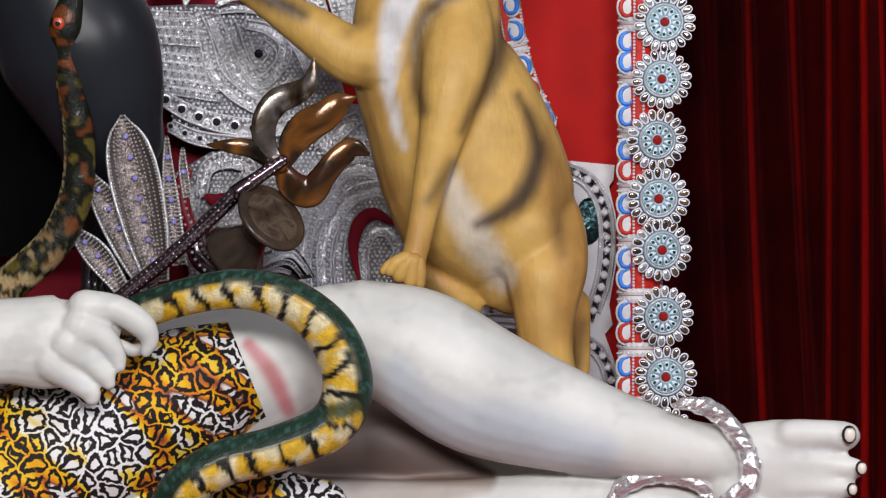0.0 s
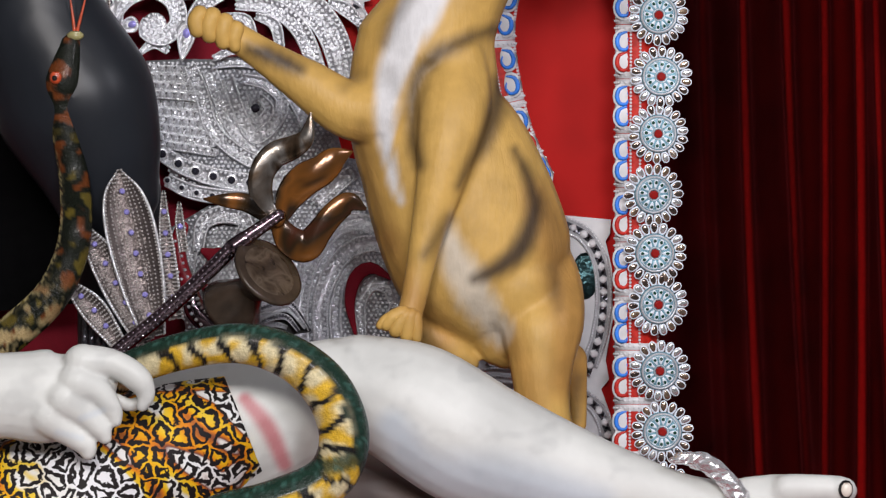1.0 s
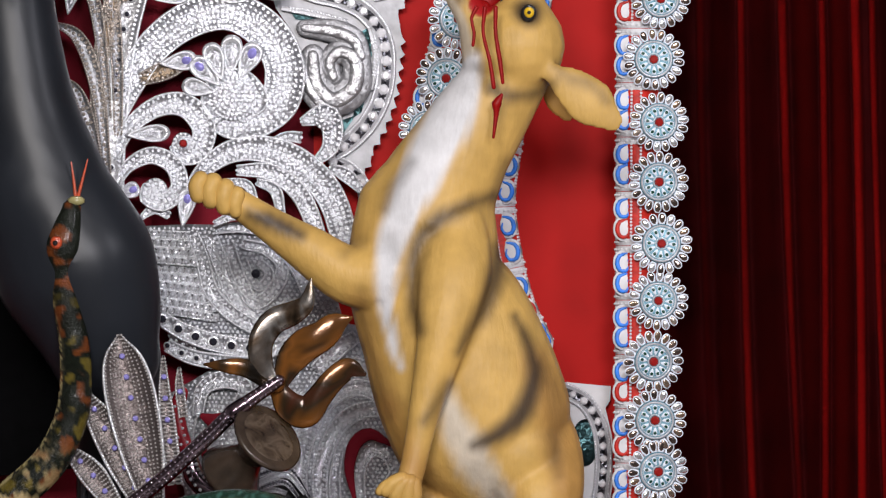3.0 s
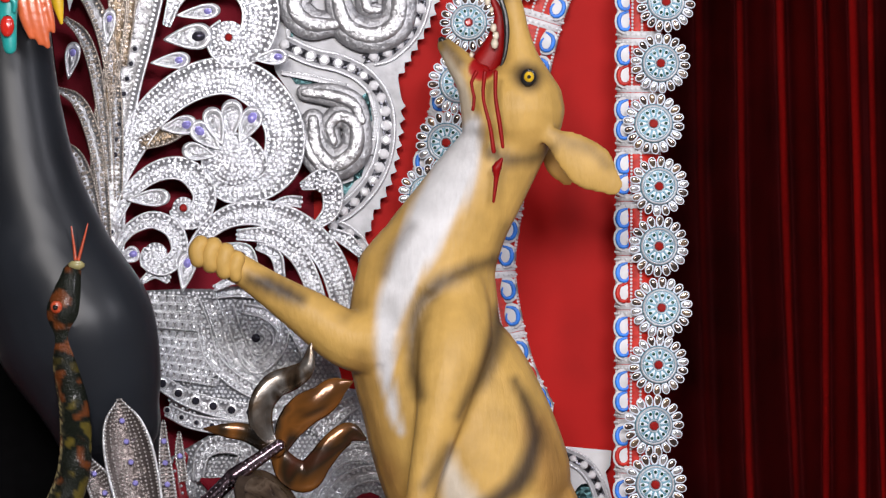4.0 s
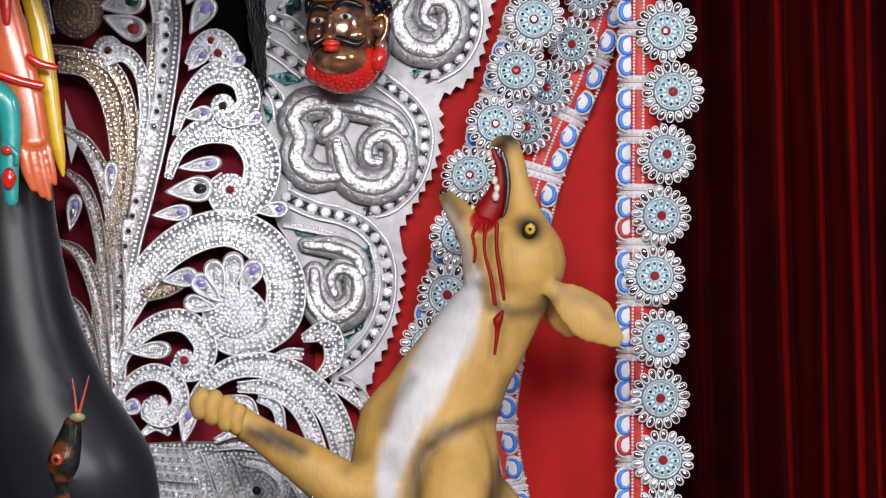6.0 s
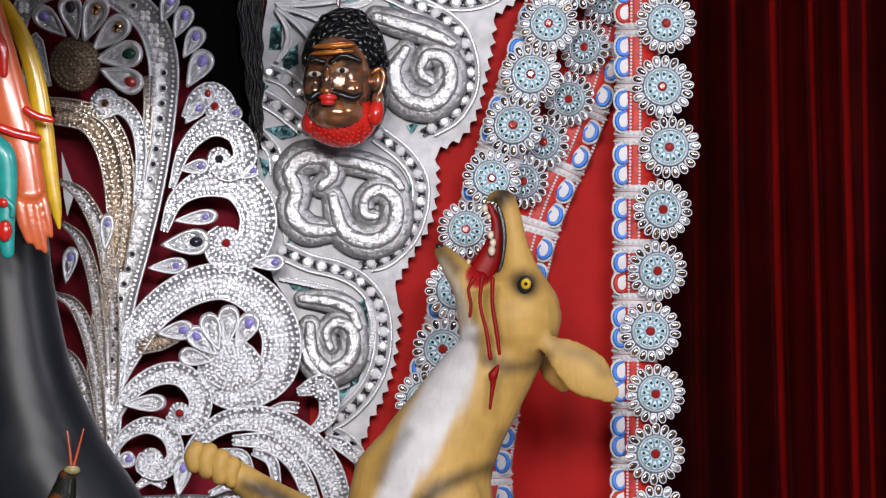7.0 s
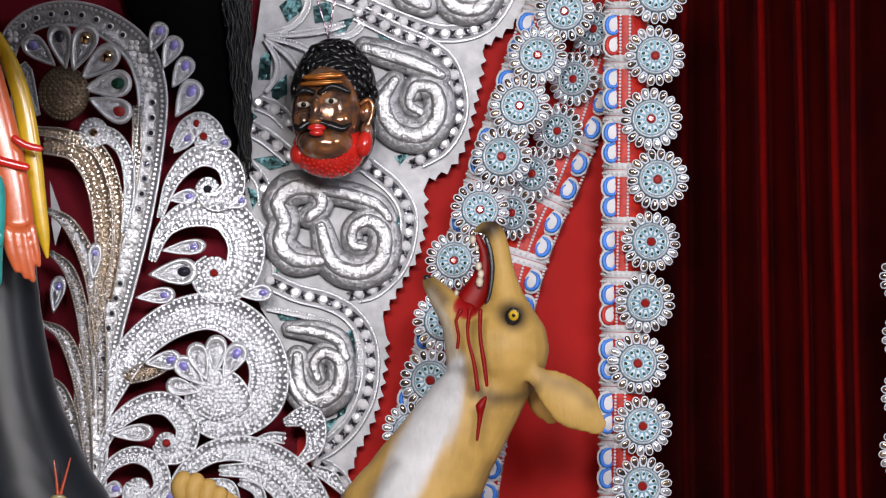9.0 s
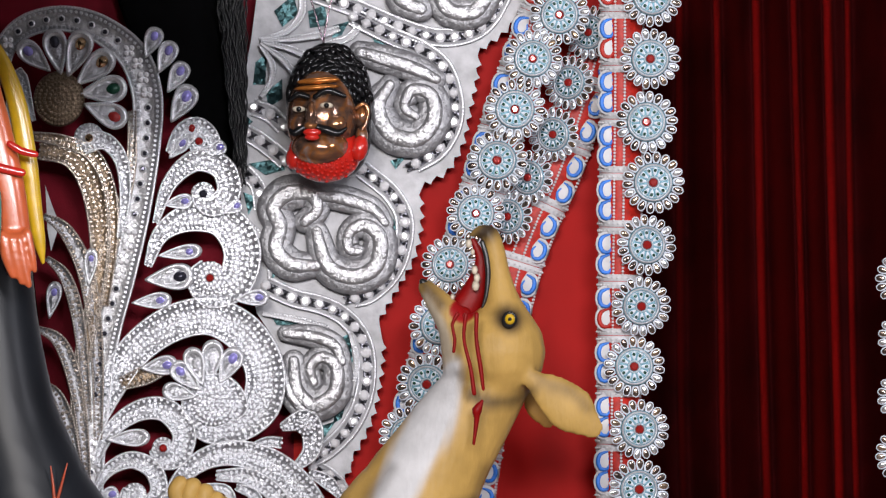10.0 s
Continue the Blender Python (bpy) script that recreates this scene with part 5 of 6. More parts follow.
# thin beaded ribs fanning from the panel's inner corner
for pts in ([(491, -863, 3), (541, -879, 6), (566, -914, 7), (563, -955, 6)], [(493, -861, 3), (552, -865, 6), (604, -874, 7), (632, -884, 6)], [(493, -858, 3), (542, -848, 6), (577, -833, 6)], [(491, -855, 3), (514, -818, 6), (512, -787, 6), (495, -760, 4)], [(493, -857, 3), (532, -828, 6), (552, -803, 5)], [(607, -859, 4), (642, -864, 7), (664, -885, 7), (652, -905, 5)],
            [(460, -545, 4), (490, -520, 6), (511, -480, 6), (514, -440, 4)], [(502, -375, 4), (557, -366, 6), (618, -351, 5)], [(658, -341, 4), (670, -292, 5), (661, -231, 4)]):
    scroll(pts, WHITE, rows=(0,), parent=PANEL, name="rib", d=0.232, stud=2.2, pitch=7)
# dark green foil showing between the ribs
def green_inlay(pts):
    bm = bmesh.new()
    plate(bm, pts, 0.234, 0.0015)
    part("green_inlay", bm, GREEN_FOIL, PANEL, "dark green crinkled foil inlay", smooth=False)


for pts in ([(516, -914), (551, -944), (559, -909), (531, -885)], [(576, -914), (606, -925), (612, -889), (580, -884)], [(622, -889), (650, -897), (637, -872), (620, -866)], [(692, -867), (733, -847), (745, -843), (701, -843)], [(484, -822), (504, -838), (502, -782), (480, -782)], [(503, -767), (532, -793), (533, -757), (508, -742)], [(463, -731), (481, -716), (463, -701)]):
    green_inlay(pts)
for pts in ([(474, -641), (534, -652), (539, -631), (504, -621)], [(803, -826), (834, -801), (824, -790)], [(465, -590), (490, -581), (475, -550)], [(498, -500), (526, -450), (517, -430)]):
    green_inlay(pts)
for pts in ([(517, -370), (597, -361), (578, -351), (527, -355)], [(638, -331), (656, -341), (663, -291), (650, -281)], [(639, -241), (659, -241), (644, -191), (629, -181)], [(605, -176), (634, -186), (610, -151)], [(726, -553), (741, -533), (736, -483), (726, -503)], [(677, -442), (697, -432), (667, -407), (647, -412)], [(537, -431), (567, -411), (547, -406)], [(815, -695), (834, -720), (830, -685)], [(725, -648), (755, -659), (735, -633)]):
    green_inlay(pts)


CRINKLE = foil("crinkled_foil", (0.54, 0.54, 0.56), 0.36, 1100, 0.35, 0.5, 0.75, 1.0)


def cloud(name_label, strokes, d=0.222):
    """A padded silver cloud: plump rolls with a crinkled foil line along each."""
    ob = thing("silver_cloud", name_label, "cloud ornament", "silver clouds")
    for pts in strokes:
        bm = bmesh.new()
        tube(bm, [(u, v, w * 1.5) for u, v, w in pts], d + 0.004, 0.3, 18, 6)
        roll = part("roll", bm, PLAIN_SILVER, ob, "plump silver foil roll")
        bm = bmesh.new()
        tube(bm, [(u, v, w * 0.7) for u, v, w in pts], d - 0.0008, 0.36, 12, 6)
        part("crinkled_line", bm, CRINKLE, roll, "crinkled bright foil line")


cloud("puffy silver foil cloud with curled end", ([(670, -842, 14), (713, -830, 17), (768, -813, 17), (806, -795, 12)], [(723, -784, 13), (702, -744, 20), (724, -698, 22), (772, -688, 22), (802, -723, 22), (796, -767, 18), (762, -775, 15), (750, -744, 13), (772, -728, 9)]))
cloud("puffy silver foil cloud with two curls", ([(596, -461, 14), (551, -463, 20), (524, -491, 20), (531, -531, 20), (519, -563, 20), (545, -589, 22), (585, -587, 18), (597, -560, 15), (575, -539, 14)], [(595, -587, 14), (645, -580, 16), (695, -563, 14), (718, -538, 10)], [(596, -521, 14), (616, -461, 20), (662, -442, 22), (702, -462, 22), (708, -512, 20), (681, -534, 17), (654, -520, 14), (654, -490, 13), (674, -486, 8)]))
cloud("puffy silver foil cloud with a tight curl", ([(543, -340, 10), (588, -336, 14), (628, -321, 14), (643, -291, 12)], [(558, -291, 14), (564, -241, 18), (595, -213, 20), (631, -236, 20), (634, -281, 17), (608, -299, 15), (588, -281, 13), (595, -253, 10)], [(538, -280, 10), (549, -240, 14), (574, -206, 14)]))
cloud("puffy silver foil cloud at the panel's top", ([(732, -966, 14), (742, -936, 18), (777, -921, 16)], [(802, -957, 16), (828, -919, 20), (873, -917, 20), (898, -953, 18)], [(776, -997, 18), (832, -1008, 20), (882, -988, 18)]))

# lace-edged white panel low by the column
LACE = thing("lace_panel", "white lace-cut card panel with clear stones and green inlay", "ornament panel")
bm = bmesh.new()
plate(bm, [(880, 285), (1000, 284), (1088, 292), (1086, 318), (1078, 330), (1090, 380), (1091, 470), (1079, 541), (1085, 576), (1071, 593), (1089, 641), (1093, 702), (1093, 762), (840, 762), (840, 541), (880, 520)], 0.25, 0.008)
part("card", bm, WHITE, LACE, "white cut card", smooth=False)
stone_band([(1000, 298), (1040, 318), (1066, 360), (1075, 420), (1069, 490), (1051, 551)], 15, LACE, 0.246, 8, 22)
stone_band([(1031, 601), (1063, 626), (1081, 666), (1086, 722)], 14, LACE, 0.246, 8, 22)
stone_band([(850, 549), (885, 546), (925, 549)], 12, LACE, 0.246, 7, 19, False)
scroll([(850, 579, 6), (885, 576, 7), (925, 579, 6)], WHITE, rows=(0,), parent=LACE, name="rib", d=0.246, stud=2.2, pitch=7)
bm = bmesh.new()
blob(bm, 1042, 392, 0.248, 24, 42, 5, 0, 20)
part("green_inlay", bm, GREEN_FOIL, LACE, "dark green crinkled foil inlay")

# ---- trident, drum, cloth, anklets ----
RIVET = material("purple_rivet", (0.55, 0.47, 0.56), 0.15, 0.85, spread=0.5, scale=300)


def trident():
    ob = thing("trident", "bronze trident with wavy blades on a studded chrome shaft", "trident")
    bm = bmesh.new()
    shaft = [(148, 591, 13), (214, 525, 13), (299, 455, 13.5), (379, 380, 14), (425, 337, 14), (500, 284, 11)]
    tube(bm, shaft, -0.13, 1.0, 16, 5)
    pole = part("shaft", bm, STEEL, ob, "purple-grey chrome shaft")
    bm = bmesh.new()
    for off in (-0.55, 0.0, 0.55):
        beads(bm, shaft, -0.13 - 13 * U * (1.0 if off == 0 else 0.8), off, 2.3, 11, 0.0014, 7)
    part("rivets", bm, RIVET, pole, "rows of bright rivets", kind="stuff")
    bm = bmesh.new()
    tube(bm, [(418, 342, 16), (440, 326, 15)], -0.13, 1.0, 16, 4)
    part("collar", bm, STEEL, ob, "chrome collar")
    for pts, mat, label in (([(492, 290, 10), (470, 258, 16), (468, 215, 18), (490, 180, 19), (525, 164, 17), (548, 145, 12), (556, 104, 1.5)], BRONZE_GREY, "wavy side blade, grey bronze"), ([(505, 285, 12), (520, 250, 21), (545, 222, 24), (575, 205, 22), (600, 184, 17), (628, 172, 2)], BRONZE, "wavy middle blade"),
                            ([(498, 300, 13), (520, 330, 22), (548, 340, 22), (572, 312, 18), (598, 280, 17), (625, 262, 15), (650, 272, 4)], BRONZE, "wavy side blade"), ([(488, 295, 10), (465, 275, 13), (440, 262, 13), (405, 258, 10), (368, 256, 2)], BRONZE, "short hooked blade")):
        bm = bmesh.new()
        tube(bm, [(u, v, w * 1.25) for u, v, w in pts], -0.12, 0.3, 12, 5)
        for v in bm.verts:
            v.co.y += 0.004 * math.sin(v.co.x * 60)
        part("blade", bm, mat, ob, label)
    bm = bmesh.new()
    blob(bm, 497, 290, -0.122, 16, 16, 16, 0, 16)
    part("hub", bm, BRONZE, ob, "bronze hub")


BRONZE_GREY = mottled("grey_bronze", ((0.03, 0.02, 0.012), (0.12, 0.08, 0.05), (0.28, 0.26, 0.24), (0.05, 0.03, 0.015)), 24, 0.2, 0.85)
trident()


def hand_drum():
    """Hourglass drum tied to the trident's shaft."""
    ob = thing("hand_drum", "small dark hourglass drum with a worn skin", "drum")
    axis = Vector((0.55, -0.55, 0.55)).normalized()
    turn = axis.to_track_quat("Z", "Y").to_matrix().to_4x4()
    c = at(455, 410, -0.12)
    place = Matrix.Translation(c) @ turn

    def lathe(profile, seg=28):
        bm = bmesh.new()
        grid = [[bm.verts.new(place @ Vector((1.12 * r * U * math.cos(2 * math.pi * k / seg), 1.12 * r * U * math.sin(2 * math.pi * k / seg), z * U))) for k in range(seg)] for r, z in profile]
        for a, b in zip(grid, grid[1:]):
            for k in range(seg):
                bm.faces.new((a[k], a[(k + 1) % seg], b[(k + 1) % seg], b[k]))
        for g in (grid[0], grid[-1]):
            bm.faces.new(g)
        bmesh.ops.recalc_face_normals(bm, faces=bm.faces)
        return bm

    part("shell", lathe(((52, -75), (50, -66), (36, -40), (24, -12), (26, -4), (40, 20), (54, 38), (57, 44))), DARK_WOOD, ob, "dark lacquered shell")
    part("skin", lathe(((55, 44.5), (55, 47), (40, 48.5), (2, 49))), DRUM_SKIN, ob, "worn brown drum skin")
    part("hoop", lathe(((57, 38), (60, 40), (60, 47), (56, 48))), DARK_WOOD, ob, "dark hoop")


DARK_WOOD = material("dark_lacquer", (0.05, 0.035, 0.025), 0.25, 0.2, spread=0.5, scale=40)
DRUM_SKIN = mottled("drum_skin", ((0.02, 0.013, 0.01), (0.06, 0.042, 0.03), (0.12, 0.09, 0.065), (0.03, 0.02, 0.014)), 40, 0.25, 0.3)
hand_drum()

bm = bmesh.new()
tube(bm, [(345, 423, 14), (352, 453, 20), (382, 480, 20), (427, 496, 16)], -0.04, 0.9, 16, 5)
ob = tagged(part("curved_bangle", bm, STEEL), "curved chrome bangle with bright studs", "bangle")
bm = bmesh.new()
for off in (-0.5, 0, 0.5):
    beads(bm, [(345, 423, 14), (352, 453, 20), (382, 480, 20), (427, 496, 16)], -0.04 - 17 * U * 0.9, off, 3.4, 10, 0.002, 7)
part("studs", bm, STONE, ob, "bright studs", kind="stuff")
bm = bmesh.new()
tube(bm, [(328, 306, 12), (320, 338, 14), (324, 373, 15), (337, 408, 14)], 0.06, 0.9, 14, 5)
ob = tagged(part("red_bangle", bm, MAROON_GLOSS), "dark red ribbed curved horn with clear studs", "bangle")
MG = [(328, 306, 12), (320, 338, 14), (324, 373, 15), (337, 408, 14)]
bm = bmesh.new()
for off in (-0.4, 0.4):
    beads(bm, MG, 0.06 - 12 * U, off, 3, 13, 0.002, 7)
part("studs", bm, STONE, ob, "bright studs", kind="stuff")
fin = thing("foil_fin", "black and silver ribbed foil fin", "foil leaf")
for k, pts in enumerate(([(439, 478, 4), (489, 455, 6), (519, 452, 6), (547, 485, 4)], [(444, 486, 4), (489, 466, 6), (514, 466, 5), (534, 490, 3)], [(449, 492, 4), (489, 478, 5), (514, 484, 4)], [(429, 470, 4), (479, 446, 6), (519, 440, 5), (555, 490, 3)])):
    scroll(pts, DARK_FOIL if k % 2 else SILVER, rows=(), parent=fin, name="rib", d=0.05)
bm = bmesh.new()
plate(bm, [(419, 480), (479, 448), (519, 440), (555, 492), (499, 500)], 0.056, 0.004)
part("backing", bm, BLACK, fin, "black backing", smooth=False)

# leopard print
LEOPARD = bpy.data.materials.new("leopard_cloth")
LEOPARD.use_nodes = True
nt = LEOPARD.node_tree
bs = nt.nodes["Principled BSDF"]
bs.inputs["Roughness"].default_value, bs.inputs["Specular IOR Level"].default_value = 0.55, 0.1
co = nt.nodes.new("ShaderNodeTexCoord").outputs["Object"]
flat = nt.nodes.new("ShaderNodeMapping")
flat.inputs["Rotation"].default_value = (math.pi / 2, 0, 0)
nt.links.new(co, flat.inputs["Vector"])
co = flat.outputs["Vector"]
warp = nt.nodes.new("ShaderNodeTexNoise")
warp.inputs["Scale"].default_value, warp.inputs["Detail"].default_value = 95, 2
nt.links.new(co, warp.inputs["Vector"])
add = nt.nodes.new("ShaderNodeMix")
add.data_type, add.blend_type = "RGBA", "LINEAR_LIGHT"
add.inputs["Factor"].default_value = 0.007
nt.links.new(co, add.inputs["A"])
nt.links.new(warp.outputs["Color"], add.inputs["B"])
cell = nt.nodes.new("ShaderNodeTexVoronoi")
cell.voronoi_dimensions, cell.feature = "2D", "DISTANCE_TO_EDGE"
cell.inputs["Scale"].default_value, cell.inputs["Randomness"].default_value = 50, 0.8
nt.links.new(add.outputs["Result"], cell.inputs["Vector"])
ringr = nt.nodes.new("ShaderNodeValToRGB")
el = ringr.color_ramp.elements
el[0].position, el[0].color = 0.06, (0, 0, 0, 1)
el[1].position, el[1].color = 0.085, (1, 1, 1, 1)
for p, c in ((0.27, 1.0), (0.3, 0.0)):
    e = el.new(p)
    e.color = (c, c, c, 1)
nt.links.new(cell.outputs["Distance"], ringr.inputs["Fac"])
broken = nt.nodes.new("ShaderNodeTexNoise")
broken.inputs["Scale"].default_value = 110
nt.links.new(co, broken.inputs["Vector"])
cut = nt.nodes.new("ShaderNodeMapRange")
cut.inputs["From Min"].default_value, cut.inputs["From Max"].default_value = 0.27, 0.31
nt.links.new(broken.outputs["Fac"], cut.inputs["Value"])
both = nt.nodes.new("ShaderNodeMath")
both.operation = "MULTIPLY"
nt.links.new(ringr.outputs["Color"], both.inputs[0])
nt.links.new(cut.outputs["Result"], both.inputs[1])
# dyed bands that run slantwise over the cloth: white, brown, orange, yellow, white
slant = nt.nodes.new("ShaderNodeMapping")
slant.vector_type = "TEXTURE"
slant.inputs["Rotation"].default_value, slant.inputs["Scale"].default_value = (0, 0, radians(40)), (3.2, 1, 1)
nt.links.new(co, slant.inputs["Vector"])
ground_n = nt.nodes.new("ShaderNodeTexNoise")
ground_n.inputs["Scale"].default_value, ground_n.inputs["Detail"].default_value = 17, 2
nt.links.new(slant.outputs["Vector"], ground_n.inputs["Vector"])
ground_r = nt.nodes.new("ShaderNodeValToRGB")
el = ground_r.color_ramp.elements
el[0].position, el[0].color = 0.4, (0.7, 0.7, 0.7, 1)
el[1].position, el[1].color = 0.62, (0.72, 0.72, 0.74, 1)
for p, c in ((0.43, (0.66, 0.62, 0.58, 1)), (0.445, (0.16, 0.05, 0.035, 1)), (0.47, (0.6, 0.18, 0.012, 1)), (0.51, (0.72, 0.42, 0.012, 1)), (0.55, (0.7, 0.5, 0.05, 1)), (0.57, (0.69, 0.68, 0.64, 1))):
    e = el.new(p)
    e.color = c
nt.links.new(ground_n.outputs["Fac"], ground_r.inputs["Fac"])
final = nt.nodes.new("ShaderNodeMix")
final.data_type = "RGBA"
final.inputs["B"].default_value = (0.015, 0.012, 0.012, 1)
nt.links.new(both.outputs[0], final.inputs["Factor"])
nt.links.new(ground_r.outputs["Color"], final.inputs["A"])
nt.links.new(final.outputs["Result"], bs.inputs["Base Color"])
bm = bmesh.new()
tube(bm, [(-267, 964, 220), (-105, 904, 200), (97, 818, 170), (248, 737, 145), (348, 692, 122), (436, 657, 98)], -0.225, 1.0, 40, 6, cap=False)
tube(bm, [(196, 964, 125), (357, 934, 100), (478, 914, 82), (559, 909, 60)], -0.235, 0.9, 30, 6)
for v in bm.verts:
    n = noise.noise(v.co * 14) * 0.004 + 0.002 * math.sin(v.co.x * 40 + v.co.z * 70)
    v.co.y -= n
tagged(part("leopard_cloth", bm, LEOPARD), "shiny leopard print cloth, yellow and white, round the hips", "cloth")


def anklet(pts, d, label):
    bm = bmesh.new()
    tube(bm, pts, d, 0.8, 9, 9)
    for v in bm.verts:
        v.co += Vector((noise.noise(v.co * 130), noise.noise(v.co * 130 + Vector((5, 0, 0))), noise.noise(v.co * 130 + Vector((0, 9, 0))))) * 0.0035
    tagged(part("anklet", bm, CHROME, smooth=False), label, "anklet", "anklets")


anklet([(1197, 718, 8), (1227, 717, 14), (1262, 728, 17), (1300, 760, 18), (1325, 803, 18), (1331, 843, 18), (1318, 869, 17), (1288, 887, 13)], -0.237, "crumpled silver foil anklet above the raised foot")
anklet([(1082, 899, 12), (1100, 869, 16), (1137, 849, 17), (1182, 843, 17), (1227, 853, 16), (1268, 883, 13)], -0.208, "crumpled silver foil anklet on the lying leg")


# ---- hanging mask, arms and hair ----
def mask():
    bm = bmesh.new()
    # hair cap, face, chin, nose
    blob(bm, 616, -757, 0.165, 77, 102, 58, 0, 32, 0)
    blob(bm, 634, -715, 0.172, 58, 98, 52, -6, 28, 0)
    blob(bm, 603, -724, 0.145, 63, 88, 62, 0, 32, 1)
    blob(bm, 601, -672, 0.128, 52, 36, 46, 0, 24, 1)
    blob(bm, 583, -728, 0.1, 10, 26, 14, 4, 14, 1)
    blob(bm, 583, -710, 0.098, 14, 9, 14, 0, 14, 1)
    for x, y, w in [(563, -710, 17), (626, -713, 22)]:
        blob(bm, x, y, 0.112, w, 18, 12, 0, 14, 1)
    blob(bm, 674, -728, 0.14, 13, 24, 14, 6, 14, 1)
    tube(bm, [(664, -742, 3), (676, -750, 4), (685, -738, 4), (682, -716, 4), (674, -702, 5)], 0.13, 0.9, 8, 5, slot=1)
    blob(bm, 674, -690, 0.135, 12, 22, 14, 0, 14, 1)
    blob(bm, 671, -670, 0.126, 15, 24, 18, 10, 16, 3)
    # brows, moustache and eyes
    tube(bm, [(545, -754, 3), (561, -765, 6), (578, -761, 5)], 0.106, 0.8, 8, 5, slot=0)
    tube(bm, [(591, -761, 5), (613, -773, 7), (643, -763, 4)], 0.106, 0.8, 8, 5, slot=0)
    tube(bm, [(547, -702, 3), (554, -696, 7), (570, -706, 6), (586, -710, 4)], 0.096, 0.8, 8, 5, slot=0)
    tube(bm, [(586, -710, 5), (609, -703, 8), (632, -697, 7), (646, -705, 3)], 0.096, 0.8, 8, 5, slot=0)
    for x, y in [(562, -739), (611, -746)]:
        blob(bm, x, y, 0.107, 12, 5.5, 6, 0, 12, 2)
        blob(bm, x, y, 0.1035, 5, 4.8, 4, 0, 10, 0)
    # lips and forehead mark
    blob(bm, 586, -698, 0.093, 17, 7, 9, 0, 12, 3)
    blob(bm, 586, -689, 0.093, 14, 6, 9, 0, 12, 3)
    blob(bm, 596, -790, 0.113, 40, 6, 8, -4, 12, 4)
    blob(bm, 594, -778, 0.108, 42, 5, 8, -4, 12, 4)
    # red collar under the chin, rough with small beads
    blob(bm, 609, -662, 0.146, 66, 54, 56, 0, 28, 3)
    blob(bm, 556, -652, 0.14, 17, 22, 26, 10, 16, 3)
    for k in range(150):
        a, r = k * 2.39996, math.sqrt((k + 0.5) / 150) * 0.97
        u, v = 609 + 66 * r * math.cos(a), -662 + 54 * r * math.sin(a)
        if v > -652:
            blob(bm, u, v, 0.146 - 56 * U * math.sqrt(1 - r * r), 3.6, 3.0, 2.4, 0, 8, 3)
    # glossy wavy locks over the cap
    for k in range(190):
        a, r = k * 2.39996, math.sqrt((k + 0.5) / 190) * 0.95
        u, v = 616 + 77 * r * math.cos(a), -757 + 102 * r * math.sin(a)
        inside = ((u - 600) / 62) ** 2 + ((v + 710) / 88) ** 2 < 1
        if not inside and v < -655:
            blob(bm, u, v, 0.166 - 58 * U * math.sqrt(1 - r * r), random.uniform(5, 8), random.uniform(11, 17), 4.5, math.degrees(a) + random.uniform(-25, 25), 8, 0)
    ob = tagged(part("hanging_head_mask", bm, [HAIR_GLOSS, MASK, IVORY, CRIMSON, AMBER_PAINT]), "glossy bronze face mask, black hair and red collar", "mask")
    bm = bmesh.new()
    for pts in ([(604, -859, 1.6), (591, -904, 1.6), (576, -955, 1.6), (565, -1025, 1.6)], [(604, -859, 1.6), (613, -915, 1.6), (623, -955, 1.6), (630, -1026, 1.6)]):
        tube(bm, pts, 0.2, 1, 6, 6)
    tagged(part("hanging_chain", bm, STEEL), "thin silver chain holding the mask", "chain")


HAIR_STRAND = material("hair_strand", (0.004, 0.004, 0.005), 0.28, spread=0.3, gloss=0.2)
HAIR_GLOSS = material("glossy_black", (0.006, 0.006, 0.007), 0.22, spread=0.3, bump=0.7, bump_scale=130, gloss=0.35)
AMBER_PAINT = material("amber_paint", (0.5, 0.17, 0.03), 0.2, 0.5, spread=0.5)
mask()


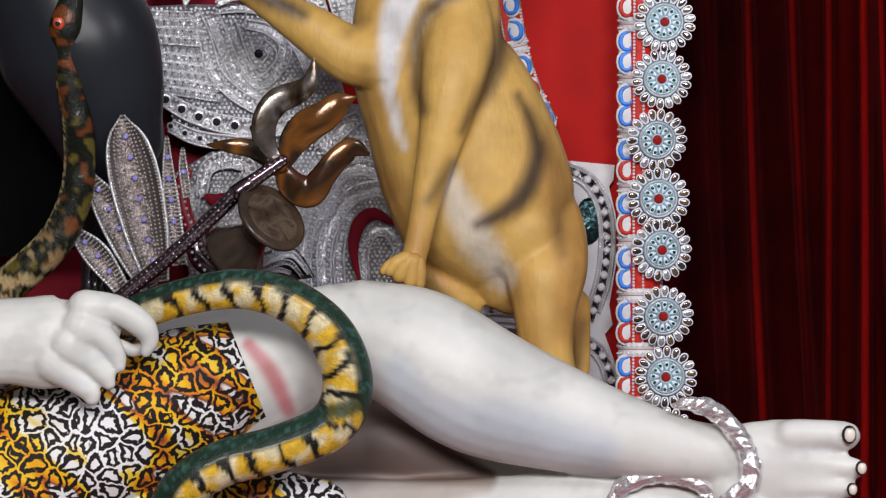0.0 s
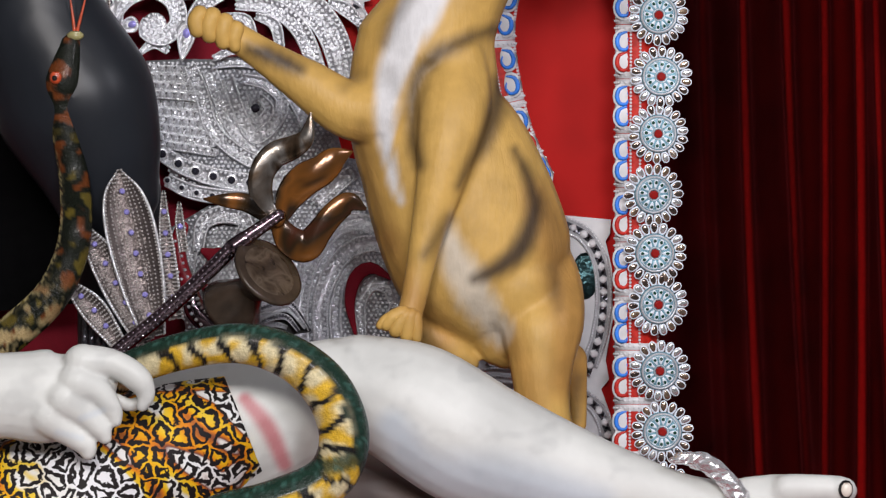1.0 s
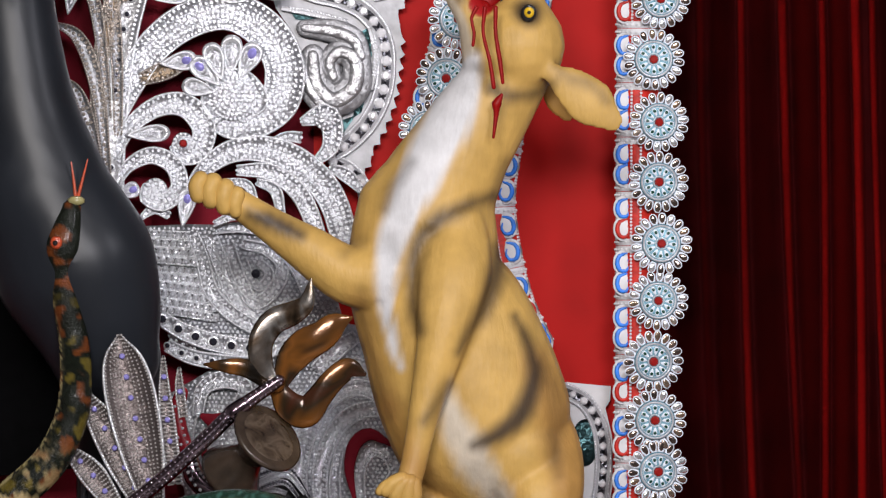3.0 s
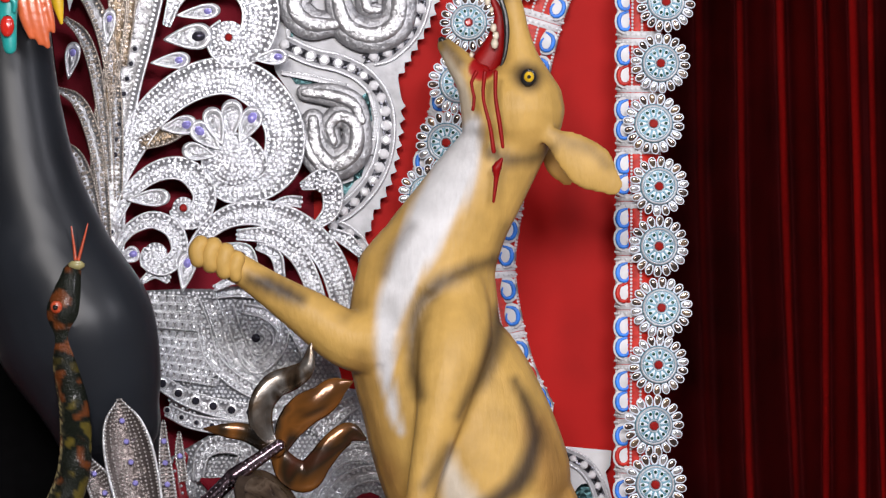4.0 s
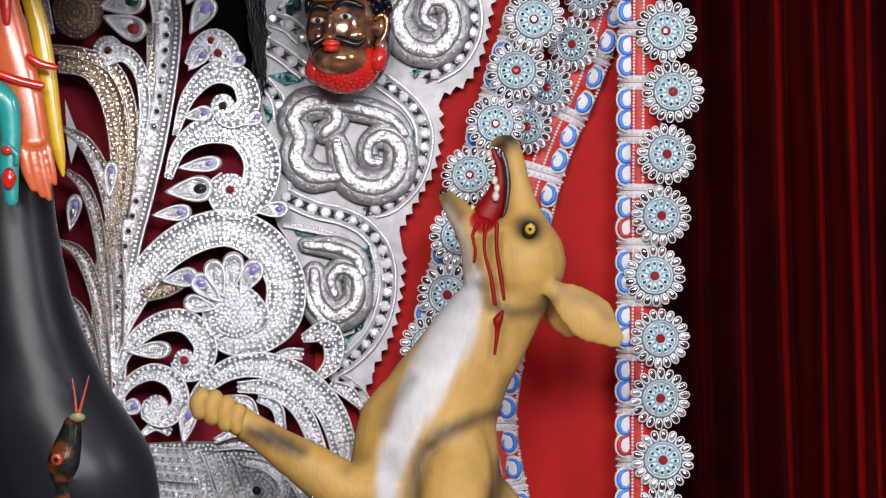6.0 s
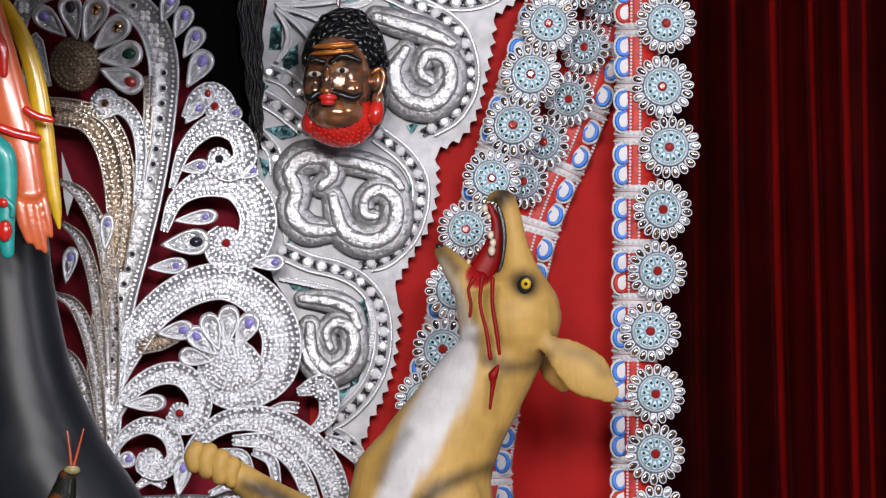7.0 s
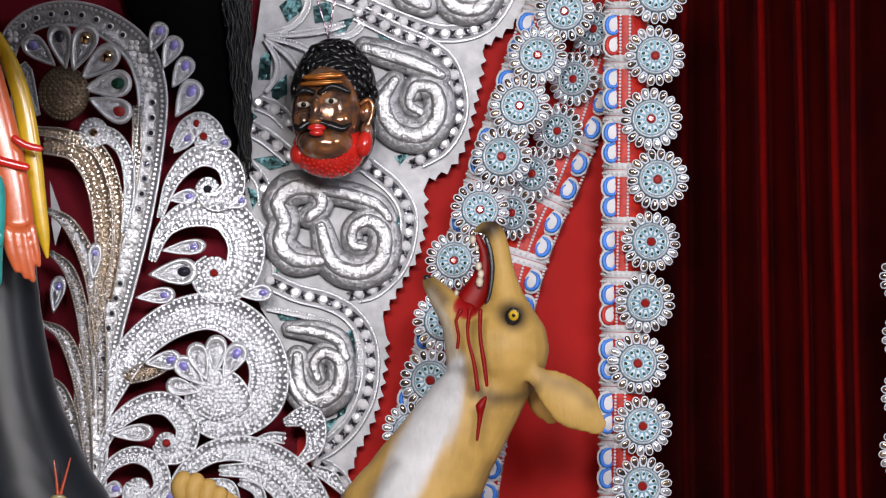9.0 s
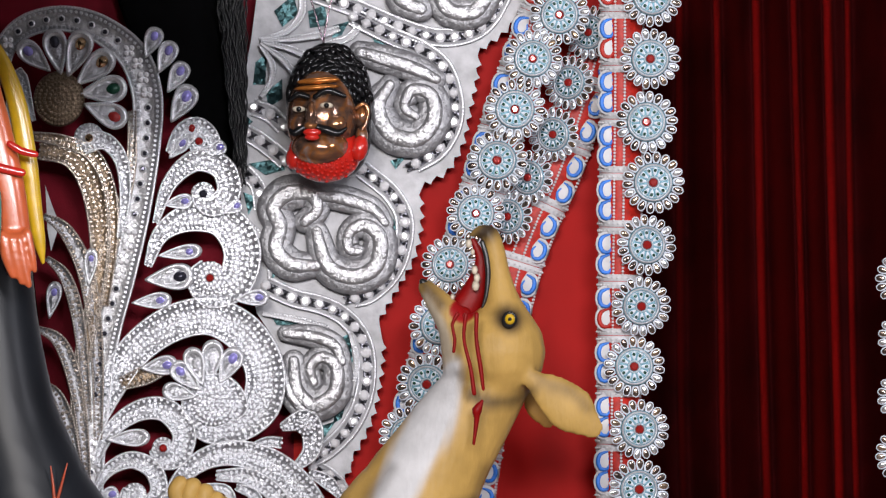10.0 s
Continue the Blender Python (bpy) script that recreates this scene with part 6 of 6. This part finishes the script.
def hanging_arms():
    bm = bmesh.new()
    tube(bm, [(-22, -860, 26), (-4, -780, 33), (18, -689, 37), (42, -595, 36), (58, -508, 33)], -0.095, 0.6, 18, slot=0)
    for pts in ([(39, -508, 11), (48, -468, 10), (59, -438, 7)], [(55, -503, 11), (64, -460, 10), (75, -426, 6)], [(69, -503, 11), (78, -458, 10), (88, -421, 6)], [(83, -514, 9), (92, -474, 8), (98, -447, 5)]):
        tube(bm, pts, -0.11, 0.9, 10, slot=0)
    bm = remeshed(bm, 0.0022, 3)
    yb = bmesh.new()
    tube(yb, [(2, -868, 12), (36, -812, 15), (62, -742, 17), (80, -650, 18), (94, -560, 15), (105, -499, 11), (112, -462, 3)], -0.075, 0.6, 16)
    tagged(part("hanging_yellow_arm_statue", yb, YELLOW), "yellow enamelled arm hanging behind an orange one", "statue")
    for pts in ([(-3, -642, 7), (35, -629, 8), (72, -621, 7)], [(50, -672, 6), (70, -660, 7), (95, -654, 6)]):
        ring = bmesh.new()
        tube(ring, pts, -0.113, 0.5, 12)
        tagged(part("arm_bangle", ring, CRIMSON), "red enamelled bangle round the hanging arm", "bangle", "bangles on the arms")
    tassel = bmesh.new()
    tube(tassel, [(-12, -818, 9), (5, -780, 12), (10, -735, 7)], -0.113, 0.5, 12)
    tagged(part("red_tassel", tassel, CRIMSON), "red enamelled drop beside the arm", "tassel")
    tb = bmesh.new()
    tube(tb, [(-11, -608, 24), (12, -588, 22), (19, -528, 18), (16, -478, 18), (21, -418, 12)], -0.12, 0.7, 14)
    tube(tb, [(15, -513, 5), (29, -498, 6), (28, -483, 4)], -0.13, 0.9, 8)
    blob(tb, 16, -456, -0.13, 13, 20, 8, 0, 12, 1)
    blob(tb, 13, -506, -0.13, 11, 9, 7, 0, 12, 1)
    tagged(part("teal_cloth", tb, [TEAL, CRIMSON]), "teal painted cloth end with red spots", "cloth")
    tagged(part("hanging_arm_statue", bm, ORANGE), "orange enamelled hanging arm with red bangles", "statue")


hanging_arms()

bm = bmesh.new()
tube(bm, [(348, -1074, 130), (347, -963, 115), (369, -872, 98), (396, -801, 76), (433, -711, 38), (454, -611, 10)], 0.245, 0.15, 18)
hair = tagged(part("black_hair", bm, VOID_BLACK), "long black wavy hair hanging behind the silver scrolls", "hair")
bm = bmesh.new()
for k in range(46):
    f = k / 45
    top, low = (424, -1024), (462, -601)
    x0 = top[0] - 25 + 65 * f
    length = random.uniform(0.75, 1.03)
    pts = []
    for j in range(16):
        g = j / 15 * length
        pts.append((x0 + (low[0] + 14 * (f - 0.5) - x0) * g ** 0.8 + 4 * math.sin(j * 2.1 + k), top[1] + (low[1] - top[1]) * g, 1.5 if g < 0.9 else 0.8))
    tube(bm, pts, 0.214 + 0.008 * random.random(), 1, 5, 6)
part("hair_strand", bm, HAIR_STRAND, hair, "glossy wavy strands", kind="stuff")
# flat black sheet put where only dark shade lies behind the leg
bm = bmesh.new()
plate(bm, [(-133, -694), (65, -694), (113, -298), (151, 0), (215, 180), (149, 440), (-142, 470)], 0.16, 0.01)
tagged(part("void_black", bm, VOID_BLACK, smooth=False), "black sheet added for the dark void behind the figure", "cloth")

stand = thing("ribbed_stand", "dark grey ribbed foil stand below the leaves", "stand")
for k in range(6):
    bm = bmesh.new()
    base = (157 + 12 * k, 479)
    tube(bm, [(base[0], base[1] - 45, 5), (base[0] - 2, base[1] + 20, 5.5), (base[0] - 4, base[1] + 90, 6)], -0.03, 1, 8, 8)
    part("rib", bm, DARK_FOIL, stand)
